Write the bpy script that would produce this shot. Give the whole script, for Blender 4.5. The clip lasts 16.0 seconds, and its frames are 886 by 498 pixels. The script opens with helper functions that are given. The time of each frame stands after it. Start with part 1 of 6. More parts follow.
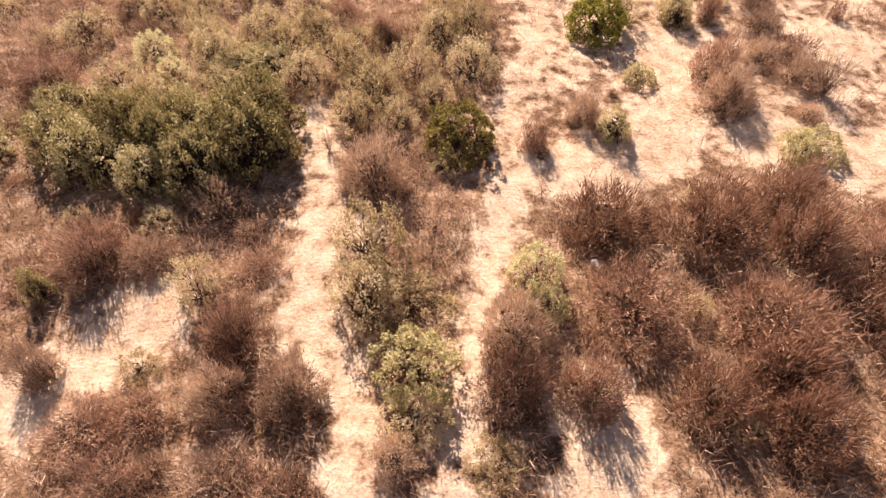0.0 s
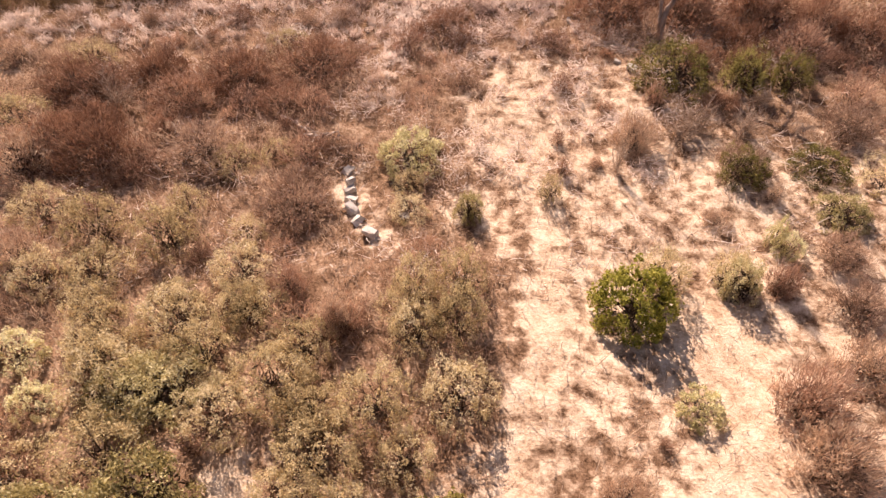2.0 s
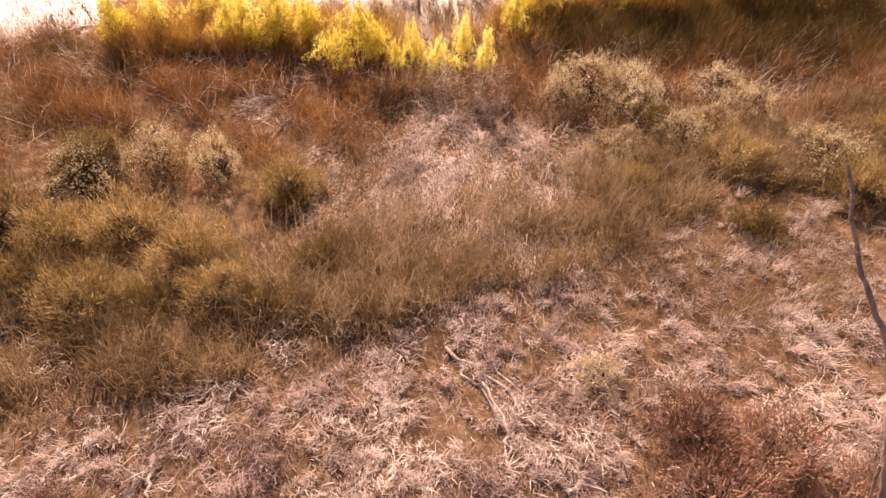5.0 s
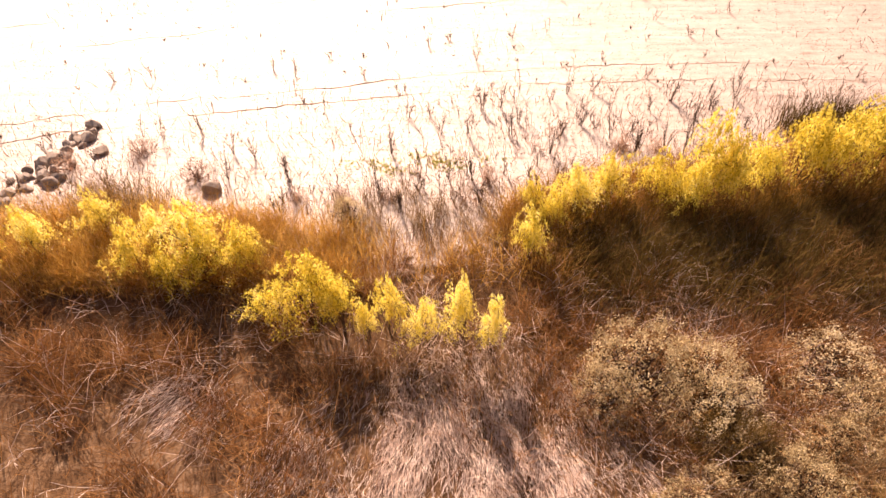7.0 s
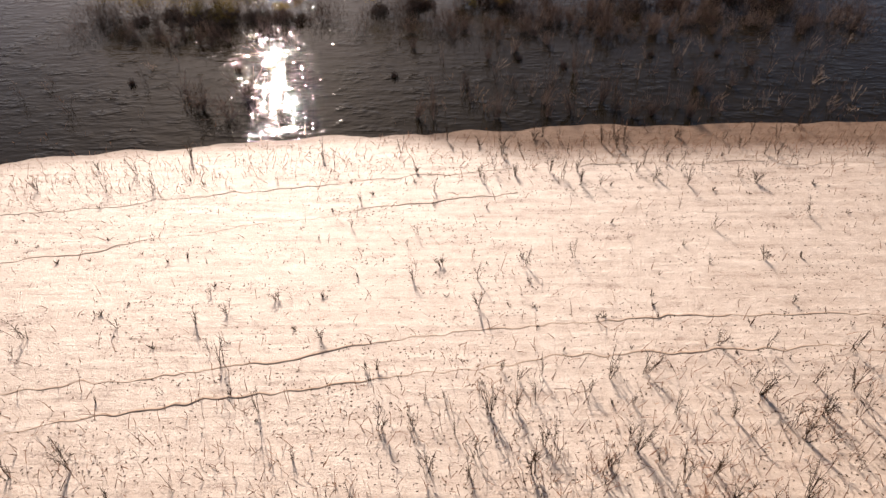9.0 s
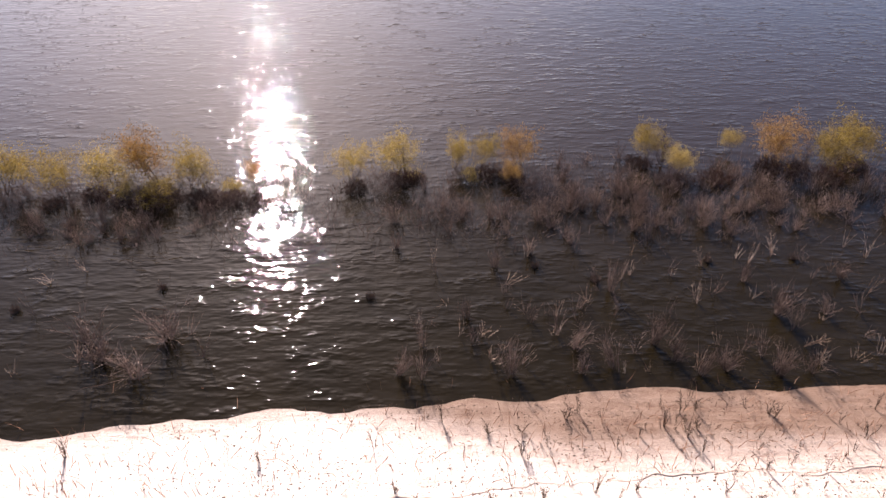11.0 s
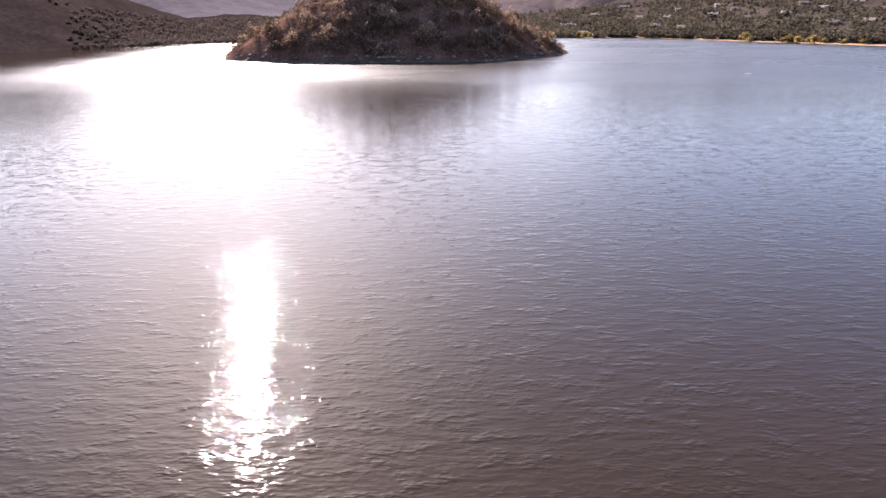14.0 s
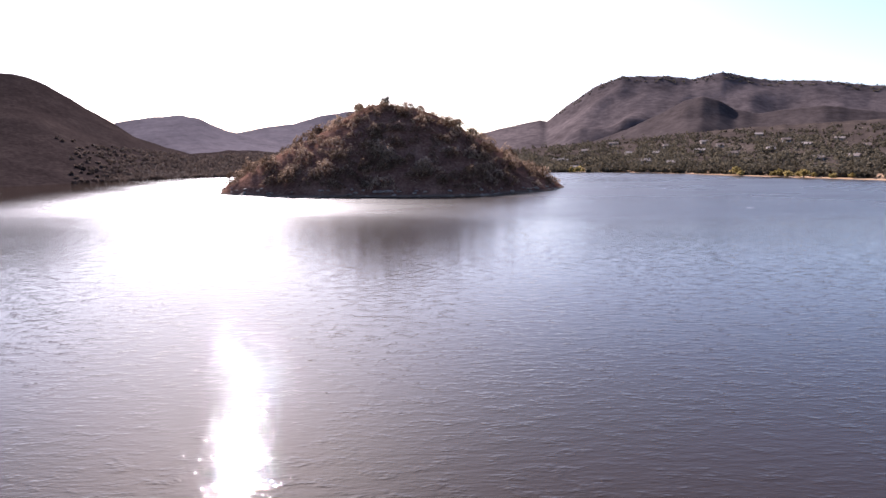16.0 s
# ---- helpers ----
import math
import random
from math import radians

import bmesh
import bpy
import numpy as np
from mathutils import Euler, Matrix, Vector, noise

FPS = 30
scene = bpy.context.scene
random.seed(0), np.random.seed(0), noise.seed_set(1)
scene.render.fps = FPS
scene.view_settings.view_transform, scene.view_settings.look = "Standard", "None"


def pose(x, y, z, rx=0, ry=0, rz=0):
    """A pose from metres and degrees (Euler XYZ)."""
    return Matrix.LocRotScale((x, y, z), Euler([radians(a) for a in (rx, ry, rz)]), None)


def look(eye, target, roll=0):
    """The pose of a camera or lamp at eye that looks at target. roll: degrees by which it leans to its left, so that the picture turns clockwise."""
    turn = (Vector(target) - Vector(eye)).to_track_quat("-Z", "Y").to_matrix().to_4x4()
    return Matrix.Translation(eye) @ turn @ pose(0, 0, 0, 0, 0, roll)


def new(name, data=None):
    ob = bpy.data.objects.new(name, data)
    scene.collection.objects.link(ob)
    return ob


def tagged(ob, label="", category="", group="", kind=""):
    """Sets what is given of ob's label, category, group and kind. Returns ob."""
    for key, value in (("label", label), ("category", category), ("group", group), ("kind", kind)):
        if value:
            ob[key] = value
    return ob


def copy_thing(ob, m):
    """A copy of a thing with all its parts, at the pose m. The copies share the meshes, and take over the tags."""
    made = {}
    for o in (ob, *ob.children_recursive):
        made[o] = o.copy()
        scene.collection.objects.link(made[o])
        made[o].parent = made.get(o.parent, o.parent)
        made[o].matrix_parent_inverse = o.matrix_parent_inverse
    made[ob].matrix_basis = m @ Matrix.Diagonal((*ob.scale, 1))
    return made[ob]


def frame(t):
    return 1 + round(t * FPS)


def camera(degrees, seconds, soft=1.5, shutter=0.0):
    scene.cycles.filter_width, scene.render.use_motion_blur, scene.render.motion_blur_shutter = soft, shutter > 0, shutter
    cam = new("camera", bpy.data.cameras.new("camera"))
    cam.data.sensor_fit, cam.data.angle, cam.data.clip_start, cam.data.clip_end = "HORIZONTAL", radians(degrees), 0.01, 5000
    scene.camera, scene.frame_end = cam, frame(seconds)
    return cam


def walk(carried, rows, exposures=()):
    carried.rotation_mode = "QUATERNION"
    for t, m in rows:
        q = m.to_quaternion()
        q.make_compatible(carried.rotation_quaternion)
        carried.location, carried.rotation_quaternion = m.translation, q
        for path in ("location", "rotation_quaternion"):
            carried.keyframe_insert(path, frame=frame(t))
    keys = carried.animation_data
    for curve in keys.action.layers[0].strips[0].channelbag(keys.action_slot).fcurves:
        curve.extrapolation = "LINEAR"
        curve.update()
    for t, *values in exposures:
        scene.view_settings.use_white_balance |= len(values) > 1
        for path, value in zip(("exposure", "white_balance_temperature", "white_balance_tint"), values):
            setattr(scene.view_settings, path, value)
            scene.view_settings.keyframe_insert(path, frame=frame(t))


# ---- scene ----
cam = camera(67.5, 16.0, soft=1.5)
PATH = [
    (0, (-0.032, 2.11, 18.762), (-0.089, 3.26, 17.127), -0.9),
    (0.5, (0.001, 4.127, 18.59), (-0.056, 5.31, 16.978), -0.9),
    (1, (0.006, 6.372, 18.525), (-0.047, 7.578, 16.93), -0.8),
    (1.5, (0.053, 8.757, 18.459), (-0.001, 9.985, 16.882), -0.8),
    (1.8, (0.039, 10.236, 18.457), (-0.01, 11.474, 16.887), -0.6),
    (2, (0.09, 11.291, 18.39), (0.036, 12.538, 16.828), -0.9),
    (2.5, (0.133, 13.972, 18.401), (0.08, 15.232, 16.849), -0.8),
    (3, (0.139, 16.74, 18.344), (0.089, 18.017, 16.805), -0.6),
    (3.5, (0.133, 19.602, 18.344), (0.087, 20.891, 16.816), -0.4),
    (4, (0.177, 22.415, 18.3), (0.128, 23.727, 16.791), -0.3),
    (4.2, (0.146, 23.673, 18.347), (0.1, 24.985, 16.838), -0.1),
    (6.3, (0.034, 35.945, 18.116), (-0.016, 37.288, 16.635), -1.5),
    (6.5, (0.025, 37.267, 18.091), (-0.023, 38.618, 16.617), -1.4),
    (7, (0.065, 40.439, 18.07), (0.019, 41.812, 16.617), -1.4),
    (7.5, (0.06, 43.67, 18.05), (0.018, 45.068, 16.62), -1.3),
    (8, (0.047, 46.934, 18.073), (0.009, 48.355, 16.667), -1.3),
    (8.5, (0.044, 50.225, 18.108), (0.01, 51.674, 16.729), -1.2),
    (9, (0.093, 53.494, 18.109), (0.061, 54.972, 16.762), -1.2),
    (9.2, (0.113, 54.863, 18.097), (0.082, 56.354, 16.764), -1.2),
    (11.3, (0.104, 68.262, 18.07), (0.097, 69.918, 16.948), -1.0),
    (11.5, (0.089, 69.643, 18.108), (0.087, 71.321, 17.02), -1.0),
    (12, (0.069, 72.962, 18.366), (0.076, 74.686, 17.352), -1.1),
    (12.5, (-0.012, 76.391, 18.66), (0.012, 78.153, 17.714), -1.2),
    (13, (-0.045, 79.599, 18.679), (-0.009, 81.406, 17.823), -0.9),
    (13.5, (-0.102, 82.391, 18.625), (-0.058, 84.241, 17.866), -0.4),
    (14, (-0.207, 85.428, 18.857), (-0.158, 87.314, 18.194), -0.4),
    (14.5, (-0.195, 88.59, 18.898), (-0.14, 90.508, 18.333), -0.3),
    (15, (-0.053, 91.543, 18.879), (0.005, 93.488, 18.415), -0.4),
    (15.5, (0.095, 94.568, 18.916), (0.157, 96.534, 18.551), -0.4),
    (16, (0.276, 97.339, 18.908), (0.341, 99.317, 18.618), -0.4),
]
walk(cam, [(t, look(eye, target, roll)) for t, eye, target, roll in PATH],
     [(0, 0.91, 7350, 27), (2.5, 0.945, 7350, 29), (4.2, 1.03, 7350, 33), (6.4, 1.14, 8300, 36), (7.4, 0.9, 8100, 32), (8.1, 0.72, 7100, 21), (9, 0.46, 6900, 19), (10.2, 0.75, 6600, 22), (11.3, 1.74, 6250, 25), (12.6, 2.14, 6250, 24), (14.5, 2.04, 6100, 23), (16, 1.79, 5850, 23)])

# ---- world and sun ----
SUN_EL, SUN_AZ = 31.0, -17.0
world = bpy.data.worlds.new("world")
scene.world = world
world.use_nodes = True
wn = world.node_tree.nodes
sky = wn.new("ShaderNodeTexSky")
sky.sky_type = "NISHITA"
sky.sun_disc = False
sky.sun_elevation = radians(SUN_EL)
sky.sun_rotation = radians(SUN_AZ % 360)
sky.air_density, sky.dust_density, sky.ozone_density = 0.8, 1.25, 1.0
world.node_tree.links.new(sky.outputs[0], wn["Background"].inputs[0])
wn["Background"].inputs[1].default_value = 0.06
sun_way = Vector((math.sin(radians(SUN_AZ)) * math.cos(radians(SUN_EL)),
                  math.cos(radians(SUN_AZ)) * math.cos(radians(SUN_EL)), math.sin(radians(SUN_EL))))
sun = new("sun", bpy.data.lights.new("sun", "SUN"))
sun.data.energy, sun.data.angle, sun.data.color = 5.0, radians(0.53), (1.0, 0.91, 0.80)
sun.matrix_world = look(sun_way * 300, (0, 0, 0))

rng = np.random.default_rng(7)


# ---- materials ----
class Nodes:
    """A short hand for node trees."""

    def __init__(self, name):
        self.mat = bpy.data.materials.new(name)
        self.mat.use_nodes = True
        self.tree = self.mat.node_tree
        self.bsdf = self.tree.nodes["Principled BSDF"]
        self.out = self.tree.nodes["Material Output"]

    def add(self, kind, **ins):
        n = self.tree.nodes.new("ShaderNode" + kind)
        for k, v in ins.items():
            self.put(n.inputs[k.replace("_", " ")], v)
        return n

    def put(self, socket, v):
        if isinstance(v, bpy.types.NodeSocket):
            self.tree.links.new(v, socket)
        else:
            socket.default_value = v

    def where(self, scale=(1, 1, 1), turn=0.0):
        m = self.add("Mapping")
        g = self.add("NewGeometry")
        self.put(m.inputs["Vector"], g.outputs["Position"])
        m.inputs["Scale"].default_value = scale
        m.inputs["Rotation"].default_value = (0, 0, turn)
        return m.outputs[0]

    def noise(self, scale, detail=4.0, rough=0.55, at=None):
        n = self.add("TexNoise", Scale=scale, Detail=detail, Roughness=rough)
        self.put(n.inputs["Vector"], at if at else self.where())
        return n.outputs[0]

    def ramp(self, fac, *stops):
        r = self.add("ValToRGB")
        self.put(r.inputs[0], fac)
        e = r.color_ramp.elements
        while len(e) < len(stops):
            e.new(0.5)
        for k, (p, c) in zip(e, stops):
            k.position = p
            k.color = (*c, 1) if len(c) == 3 else c
        return r.outputs[0]

    def mix(self, fac, a, b, kind="MIX"):
        m = self.add("Mix")
        m.data_type, m.blend_type = "RGBA", kind
        self.put(m.inputs[0], fac)
        for s, v in ((m.inputs[6], a), (m.inputs[7], b)):
            self.put(s, (*v, 1) if isinstance(v, tuple) and len(v) == 3 else v)
        return m.outputs[2]

    def calc(self, op, a, b=0.0, clamp=False):
        m = self.add("Math")
        m.operation, m.use_clamp = op, clamp
        self.put(m.inputs[0], a)
        self.put(m.inputs[1], b)
        return m.outputs[0]

    def attr(self, name):
        a = self.add("Attribute")
        a.attribute_name = name
        return a.outputs["Fac"]

    def bump(self, height, strength=0.5, distance=0.05):
        b = self.add("Bump", Strength=strength, Distance=distance, Height=height)
        self.put(self.bsdf.inputs["Normal"], b.outputs[0])
        return b.outputs[0]


def leafy(name, dark, mid, light, glow=0.4, rough=0.55, spread=2.0, gloss=0.04, grain=0.3):
    """Leaves or dry stalks: the colour varies from piece to piece, plant to plant and patch to patch; light shines through."""
    n = Nodes(name)
    isle = n.add("NewGeometry").outputs["Random Per Island"]
    patch = n.noise(spread, 3)
    each = n.add("ObjectInfo").outputs["Random"]
    f = n.calc("ADD", n.calc("MULTIPLY", isle, grain), n.calc("MULTIPLY", patch, 1 - grain))
    f = n.calc("ADD", f, n.calc("MULTIPLY", n.calc("SUBTRACT", each, 0.5), 0.25))
    c = n.ramp(f, (0.22, dark), (0.49, mid), (0.78, light))
    n.put(n.bsdf.inputs["Base Color"], c)
    n.bsdf.inputs["Roughness"].default_value = rough
    n.bsdf.inputs["Specular IOR Level"].default_value = gloss
    t = n.add("BsdfTranslucent", Color=c)
    m = n.add("MixShader", Fac=glow)
    n.put(m.inputs[1], n.bsdf.outputs[0])
    n.put(m.inputs[2], t.outputs[0])
    n.put(n.out.inputs[0], m.outputs[0])
    return n.mat


def bark(name, dark, light, scale=9.0):
    n = Nodes(name)
    v = n.noise(scale, 6, 0.65, n.where((1, 1, 0.25)))
    n.put(n.bsdf.inputs["Base Color"], n.ramp(v, (0.3, dark), (0.72, light)))
    n.bsdf.inputs["Roughness"].default_value = 0.9
    n.bsdf.inputs["Specular IOR Level"].default_value = 0.08
    n.bump(v, 0.7, 0.03)
    return n.mat


def stone(name, dark, light, scale=6.0):
    n = Nodes(name)
    v = n.noise(scale, 7, 0.65)
    w = n.noise(scale * 0.2, 3)
    c = n.ramp(n.calc("ADD", n.calc("MULTIPLY", v, 0.6), n.calc("MULTIPLY", w, 0.4)), (0.3, dark), (0.7, light))
    each = n.add("ObjectInfo").outputs["Random"]
    n.put(n.bsdf.inputs["Base Color"], n.mix(n.calc("MULTIPLY", each, 0.35), c, (0.5, 0.45, 0.4)))
    n.bsdf.inputs["Roughness"].default_value = 0.9
    n.bsdf.inputs["Specular IOR Level"].default_value = 0.08
    n.bump(v, 0.6, 0.03)
    return n.mat


def ground_material():
    """Pale beaten earth, straw litter, lake sand with strand lines, and dark marsh soil, told apart by the sheet's own zones."""
    n = Nodes("ground")
    fine, coarse, broad = n.noise(14, 6, 0.7), n.noise(2.2, 5, 0.6), n.noise(0.35, 4)
    streak = n.noise(1.0, 5, 0.6, n.where((0.35, 3.2, 1), 0.06))
    mixed = n.calc("ADD", n.calc("MULTIPLY", fine, 0.5), n.calc("MULTIPLY", coarse, 0.5))
    litter = n.ramp(mixed, (0.36, (0.06, 0.03, 0.016)), (0.5, (0.26, 0.16, 0.10)), (0.64, (0.56, 0.41, 0.29)))
    earth = n.ramp(mixed, (0.36, (0.32, 0.195, 0.12)), (0.47, (0.56, 0.405, 0.28)), (0.6, (0.75, 0.61, 0.465)))
    sandf = n.calc("ADD", n.calc("MULTIPLY", streak, 0.4), n.calc("MULTIPLY", mixed, 0.6))
    sand = n.ramp(sandf, (0.36, (0.29, 0.195, 0.14)), (0.45, (0.48, 0.375, 0.29)), (0.58, (0.62, 0.52, 0.425)))
    marsh = n.ramp(mixed, (0.32, (0.05, 0.026, 0.013)), (0.5, (0.16, 0.092, 0.05)), (0.68, (0.36, 0.25, 0.16)))
    edge = n.calc("MULTIPLY", n.calc("SUBTRACT", broad, 0.5), 0.7)
    edge = n.calc("ADD", edge, n.calc("MULTIPLY", n.calc("SUBTRACT", coarse, 0.5), 1.4))

    def zone(name):
        v = n.calc("ADD", n.attr(name), edge)
        return n.ramp(v, (0.36, (0, 0, 0)), (0.64, (1, 1, 1)))

    c = n.mix(zone("beaten"), litter, earth)
    c = n.mix(zone("marsh"), c, marsh)
    c = n.mix(zone("beach"), c, sand)
    wet = n.attr("wet")
    c = n.mix(wet, c, n.mix(1.0, c, (0.36, 0.29, 0.25), "MULTIPLY"))
    n.put(n.bsdf.inputs["Base Color"], c)
    beachy = zone("beach")
    n.put(n.bsdf.inputs["Roughness"], n.calc("SUBTRACT", 0.95, n.calc("ADD", n.calc("MULTIPLY", beachy, 0.47), n.calc("MULTIPLY", wet, -0.15))))
    n.put(n.bsdf.inputs["Specular IOR Level"], n.calc("MULTIPLY", beachy, n.calc("SUBTRACT", 1.0, n.calc("MULTIPLY", wet, 0.88))))
    n.bump(n.calc("ADD", mixed, n.calc("MULTIPLY", streak, 0.5)), 0.8, 0.09)
    return n.mat


def water_material():
    n = Nodes("lake water")
    n.bsdf.inputs["IOR"].default_value = 1.33
    place = n.add("SeparateXYZ")
    n.put(place.inputs[0], n.add("NewGeometry").outputs["Position"])

    def along(y0, y1, a, b, axis=1):
        m = n.add("MapRange")
        m.interpolation_type = "SMOOTHSTEP"
        for q, v in zip(("From Min", "From Max", "To Min", "To Max"), (y0, y1, a, b)):
            m.inputs[q].default_value = v
        n.put(m.inputs[0], place.outputs[axis])
        return m.outputs[0]

    # reflection dimmed by hand towards the shore, to darken it, and raised far out
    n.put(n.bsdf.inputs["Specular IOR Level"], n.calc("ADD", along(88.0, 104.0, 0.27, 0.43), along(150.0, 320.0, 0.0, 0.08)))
    # silty brown water, clearer over the dark bottom near the shore
    shallow = n.mix(n.noise(0.35, 4), (0.006, 0.0044, 0.0016), (0.014, 0.0098, 0.004))
    n.put(n.bsdf.inputs["Base Color"], n.mix(along(86.0, 112.0, 0.0, 1.0), shallow, (0.019, 0.0117, 0.0066)))
    # long low crests, short ripples on them, and cat's paws where the ripples steepen
    crest = n.noise(1.0, 2.0, 0.5, n.where((0.55, 1.9, 1), -0.1))
    ripple = n.noise(1.0, 1.5, 0.5, n.where((1.6, 4.2, 1), 0.1))
    cross = n.noise(1.0, 1.0, 0.5, n.where((2.4, 3.4, 1), -0.5))
    paw = n.noise(1.0, 3.0, 0.65, n.where((0.45, 0.75, 1), 0.2))
    patch = n.noise(1.0, 3, 0.5, n.where((0.006, 0.016, 1), 0.1))
    steep = n.ramp(paw, (0.36, (0.16, 0.16, 0.16)), (0.52, (0.36, 0.36, 0.36)), (0.68, (1, 1, 1)))
    h = n.calc("ADD", n.calc("MULTIPLY", crest, 0.55), n.calc("MULTIPLY", n.calc("ADD", ripple, n.calc("MULTIPLY", cross, 0.45)), n.calc("MULTIPLY", steep, 0.7)))
    wind = n.calc("MULTIPLY", along(195.0, 330.0, 0.0, 1.0), along(-205.0, -120.0, 0.06, 1.0, 0))
    swell = n.noise(1.0, 2.0, 0.6, n.where((0.28, 0.7, 1), 0.15))
    h = n.calc("ADD", h, n.calc("MULTIPLY", swell, n.calc("MULTIPLY", wind, 0.6)))
    calm = n.ramp(patch, (0.4, (0.7, 0.7, 0.7)), (0.62, (1, 1, 1)))
    b = n.add("Bump", Strength=n.calc("MULTIPLY", n.calc("MULTIPLY", calm, n.calc("MULTIPLY", along(93.0, 114.0, 1.3, 1.0), along(120.0, 300.0, 1.0, 0.6))), 0.9), Distance=0.075, Height=h)
    n.put(n.bsdf.inputs["Normal"], b.outputs[0])
    n.put(n.bsdf.inputs["Roughness"], n.calc("ADD", 0.03, n.calc("MULTIPLY", n.calc("ADD", n.calc("MULTIPLY", patch, 1.2), 0.35), n.calc("MULTIPLY", wind, 0.26))))
    return n.mat


def scrub_material(name, dark, mid, light, scale=0.05, beach=0.0, strand=(0.5, 0.38, 0.26)):
    """Hillsides under scrub, seen from far."""
    n = Nodes(name)
    a, b, c = n.noise(scale, 6, 0.65), n.noise(scale * 7, 5, 0.7), n.noise(scale * 0.2, 3)
    f = n.calc("ADD", n.calc("MULTIPLY", a, 0.35), n.calc("ADD", n.calc("MULTIPLY", b, 0.45), n.calc("MULTIPLY", c, 0.2)))
    col = n.ramp(f, (0.36, dark), (0.5, mid), (0.66, light))
    if beach:
        g = n.add("NewGeometry")
        s = n.add("SeparateXYZ")
        n.put(s.inputs[0], g.outputs["Position"])
        z = n.calc("ADD", s.outputs[2], n.calc("MULTIPLY", n.calc("SUBTRACT", b, 0.5), beach))
        col = n.mix(n.ramp(n.calc("DIVIDE", z, 2 * beach), (0.4, (1, 1, 1)), (0.6, (0, 0, 0))), col, strand)
    n.put(n.bsdf.inputs["Base Color"], col)
    n.bsdf.inputs["Roughness"].default_value = 0.95
    n.bsdf.inputs["Specular IOR Level"].default_value = 0.0
    n.bump(b, 0.25, 0.8)
    return n.mat


GROUND = ground_material()
WATER = water_material()
OLIVE_LEAF = leafy("olive leaves", (0.10, 0.08, 0.028), (0.44, 0.36, 0.15), (0.86, 0.78, 0.5), 0.42, 0.55, 2.2, 0.15)
OLIVE_TAN = leafy("pale olive tan leaves", (0.18, 0.13, 0.06), (0.62, 0.485, 0.26), (0.89, 0.78, 0.54), 0.45, 0.6, 1.8, 0.12)
GREEN_LEAF = leafy("green leaves", (0.08, 0.08, 0.014), (0.33, 0.315, 0.06), (0.68, 0.62, 0.2), 0.5, 0.6, 3.0)
DEEP_LEAF = leafy("deep green leaves", (0.05, 0.042, 0.012), (0.235, 0.195, 0.055), (0.52, 0.45, 0.17), 0.4, 0.6, 2.0, 0.1)
WEED_LEAF = leafy("weed leaves", (0.2, 0.18, 0.04), (0.42, 0.40, 0.1), (0.66, 0.62, 0.25), 0.35, 0.6, 2.0, 0.1)
LIME_LEAF = leafy("yellow green leaves", (0.36, 0.31, 0.13), (0.74, 0.67, 0.37), (0.93, 0.88, 0.64), 0.45, 0.6, 2.0, 0.12)
BROWN_TWIG = leafy("dry brown brush", (0.12, 0.06, 0.04), (0.425, 0.255, 0.178), (0.80, 0.57, 0.40), 0.25, 0.7, 1.4, 0.1)
TAN_TWIG = leafy("dry tan brush", (0.14, 0.08, 0.05), (0.46, 0.305, 0.215), (0.80, 0.61, 0.43), 0.25, 0.7, 1.4, 0.12)
GREY_TWIG = leafy("dead grey twigs", (0.12, 0.075, 0.05), (0.35, 0.245, 0.175), (0.66, 0.53, 0.42), 0.2, 0.9)
RUSTY_TWIG = leafy("dry rust brown brush", (0.10, 0.045, 0.027), (0.35, 0.19, 0.118), (0.64, 0.43, 0.30), 0.25, 0.7, 1.4, 0.1)
DROWNED_TWIG = leafy("drowned twigs", (0.03, 0.018, 0.014), (0.115, 0.077, 0.062), (0.3, 0.225, 0.185), 0.22, 0.8, grain=0.5)
PALE_TWIG = leafy("bleached drowned twigs", (0.048, 0.031, 0.024), (0.165, 0.113, 0.088), (0.35, 0.26, 0.21), 0.22, 0.8, grain=0.5)
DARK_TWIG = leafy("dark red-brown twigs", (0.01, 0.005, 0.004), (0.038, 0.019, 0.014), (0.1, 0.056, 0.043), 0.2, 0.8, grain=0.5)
STRAW = leafy("straw", (0.36, 0.23, 0.16), (0.70, 0.53, 0.39), (0.90, 0.77, 0.63), 0.4, 0.5, 0.8, 0.35)
PINK_STRAW = leafy("greyed straw", (0.22, 0.13, 0.105), (0.62, 0.46, 0.39), (0.92, 0.78, 0.70), 0.35, 0.5, 0.8, 0.35)
PALE_STRAW = leafy("bleached straw", (0.34, 0.235, 0.19), (0.82, 0.68, 0.585), (0.98, 0.92, 0.85), 0.4, 0.45, 0.8, 0.4)
GOLD_REED = leafy("golden reeds", (0.17, 0.08, 0.014), (0.52, 0.285, 0.058), (0.84, 0.58, 0.2), 0.48, 0.6, 0.9, 0.15)
RUST_REED = leafy("rust coloured reeds", (0.055, 0.02, 0.006), (0.34, 0.15, 0.043), (0.70, 0.43, 0.19), 0.3, 0.55, 0.7, 0.25)
GREEN_REED = leafy("olive reeds", (0.055, 0.029, 0.013), (0.29, 0.183, 0.08), (0.66, 0.49, 0.29), 0.32, 0.55, 0.7, 0.25)
# darker olive reed, also standing in for the shade under the willows
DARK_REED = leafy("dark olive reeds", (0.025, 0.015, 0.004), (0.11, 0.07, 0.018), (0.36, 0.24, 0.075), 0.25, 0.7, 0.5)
GOLD_LEAF = leafy("yellow autumn leaves", (0.48, 0.37, 0.05), (0.90, 0.755, 0.14), (0.97, 0.91, 0.46), 0.55, 0.6)
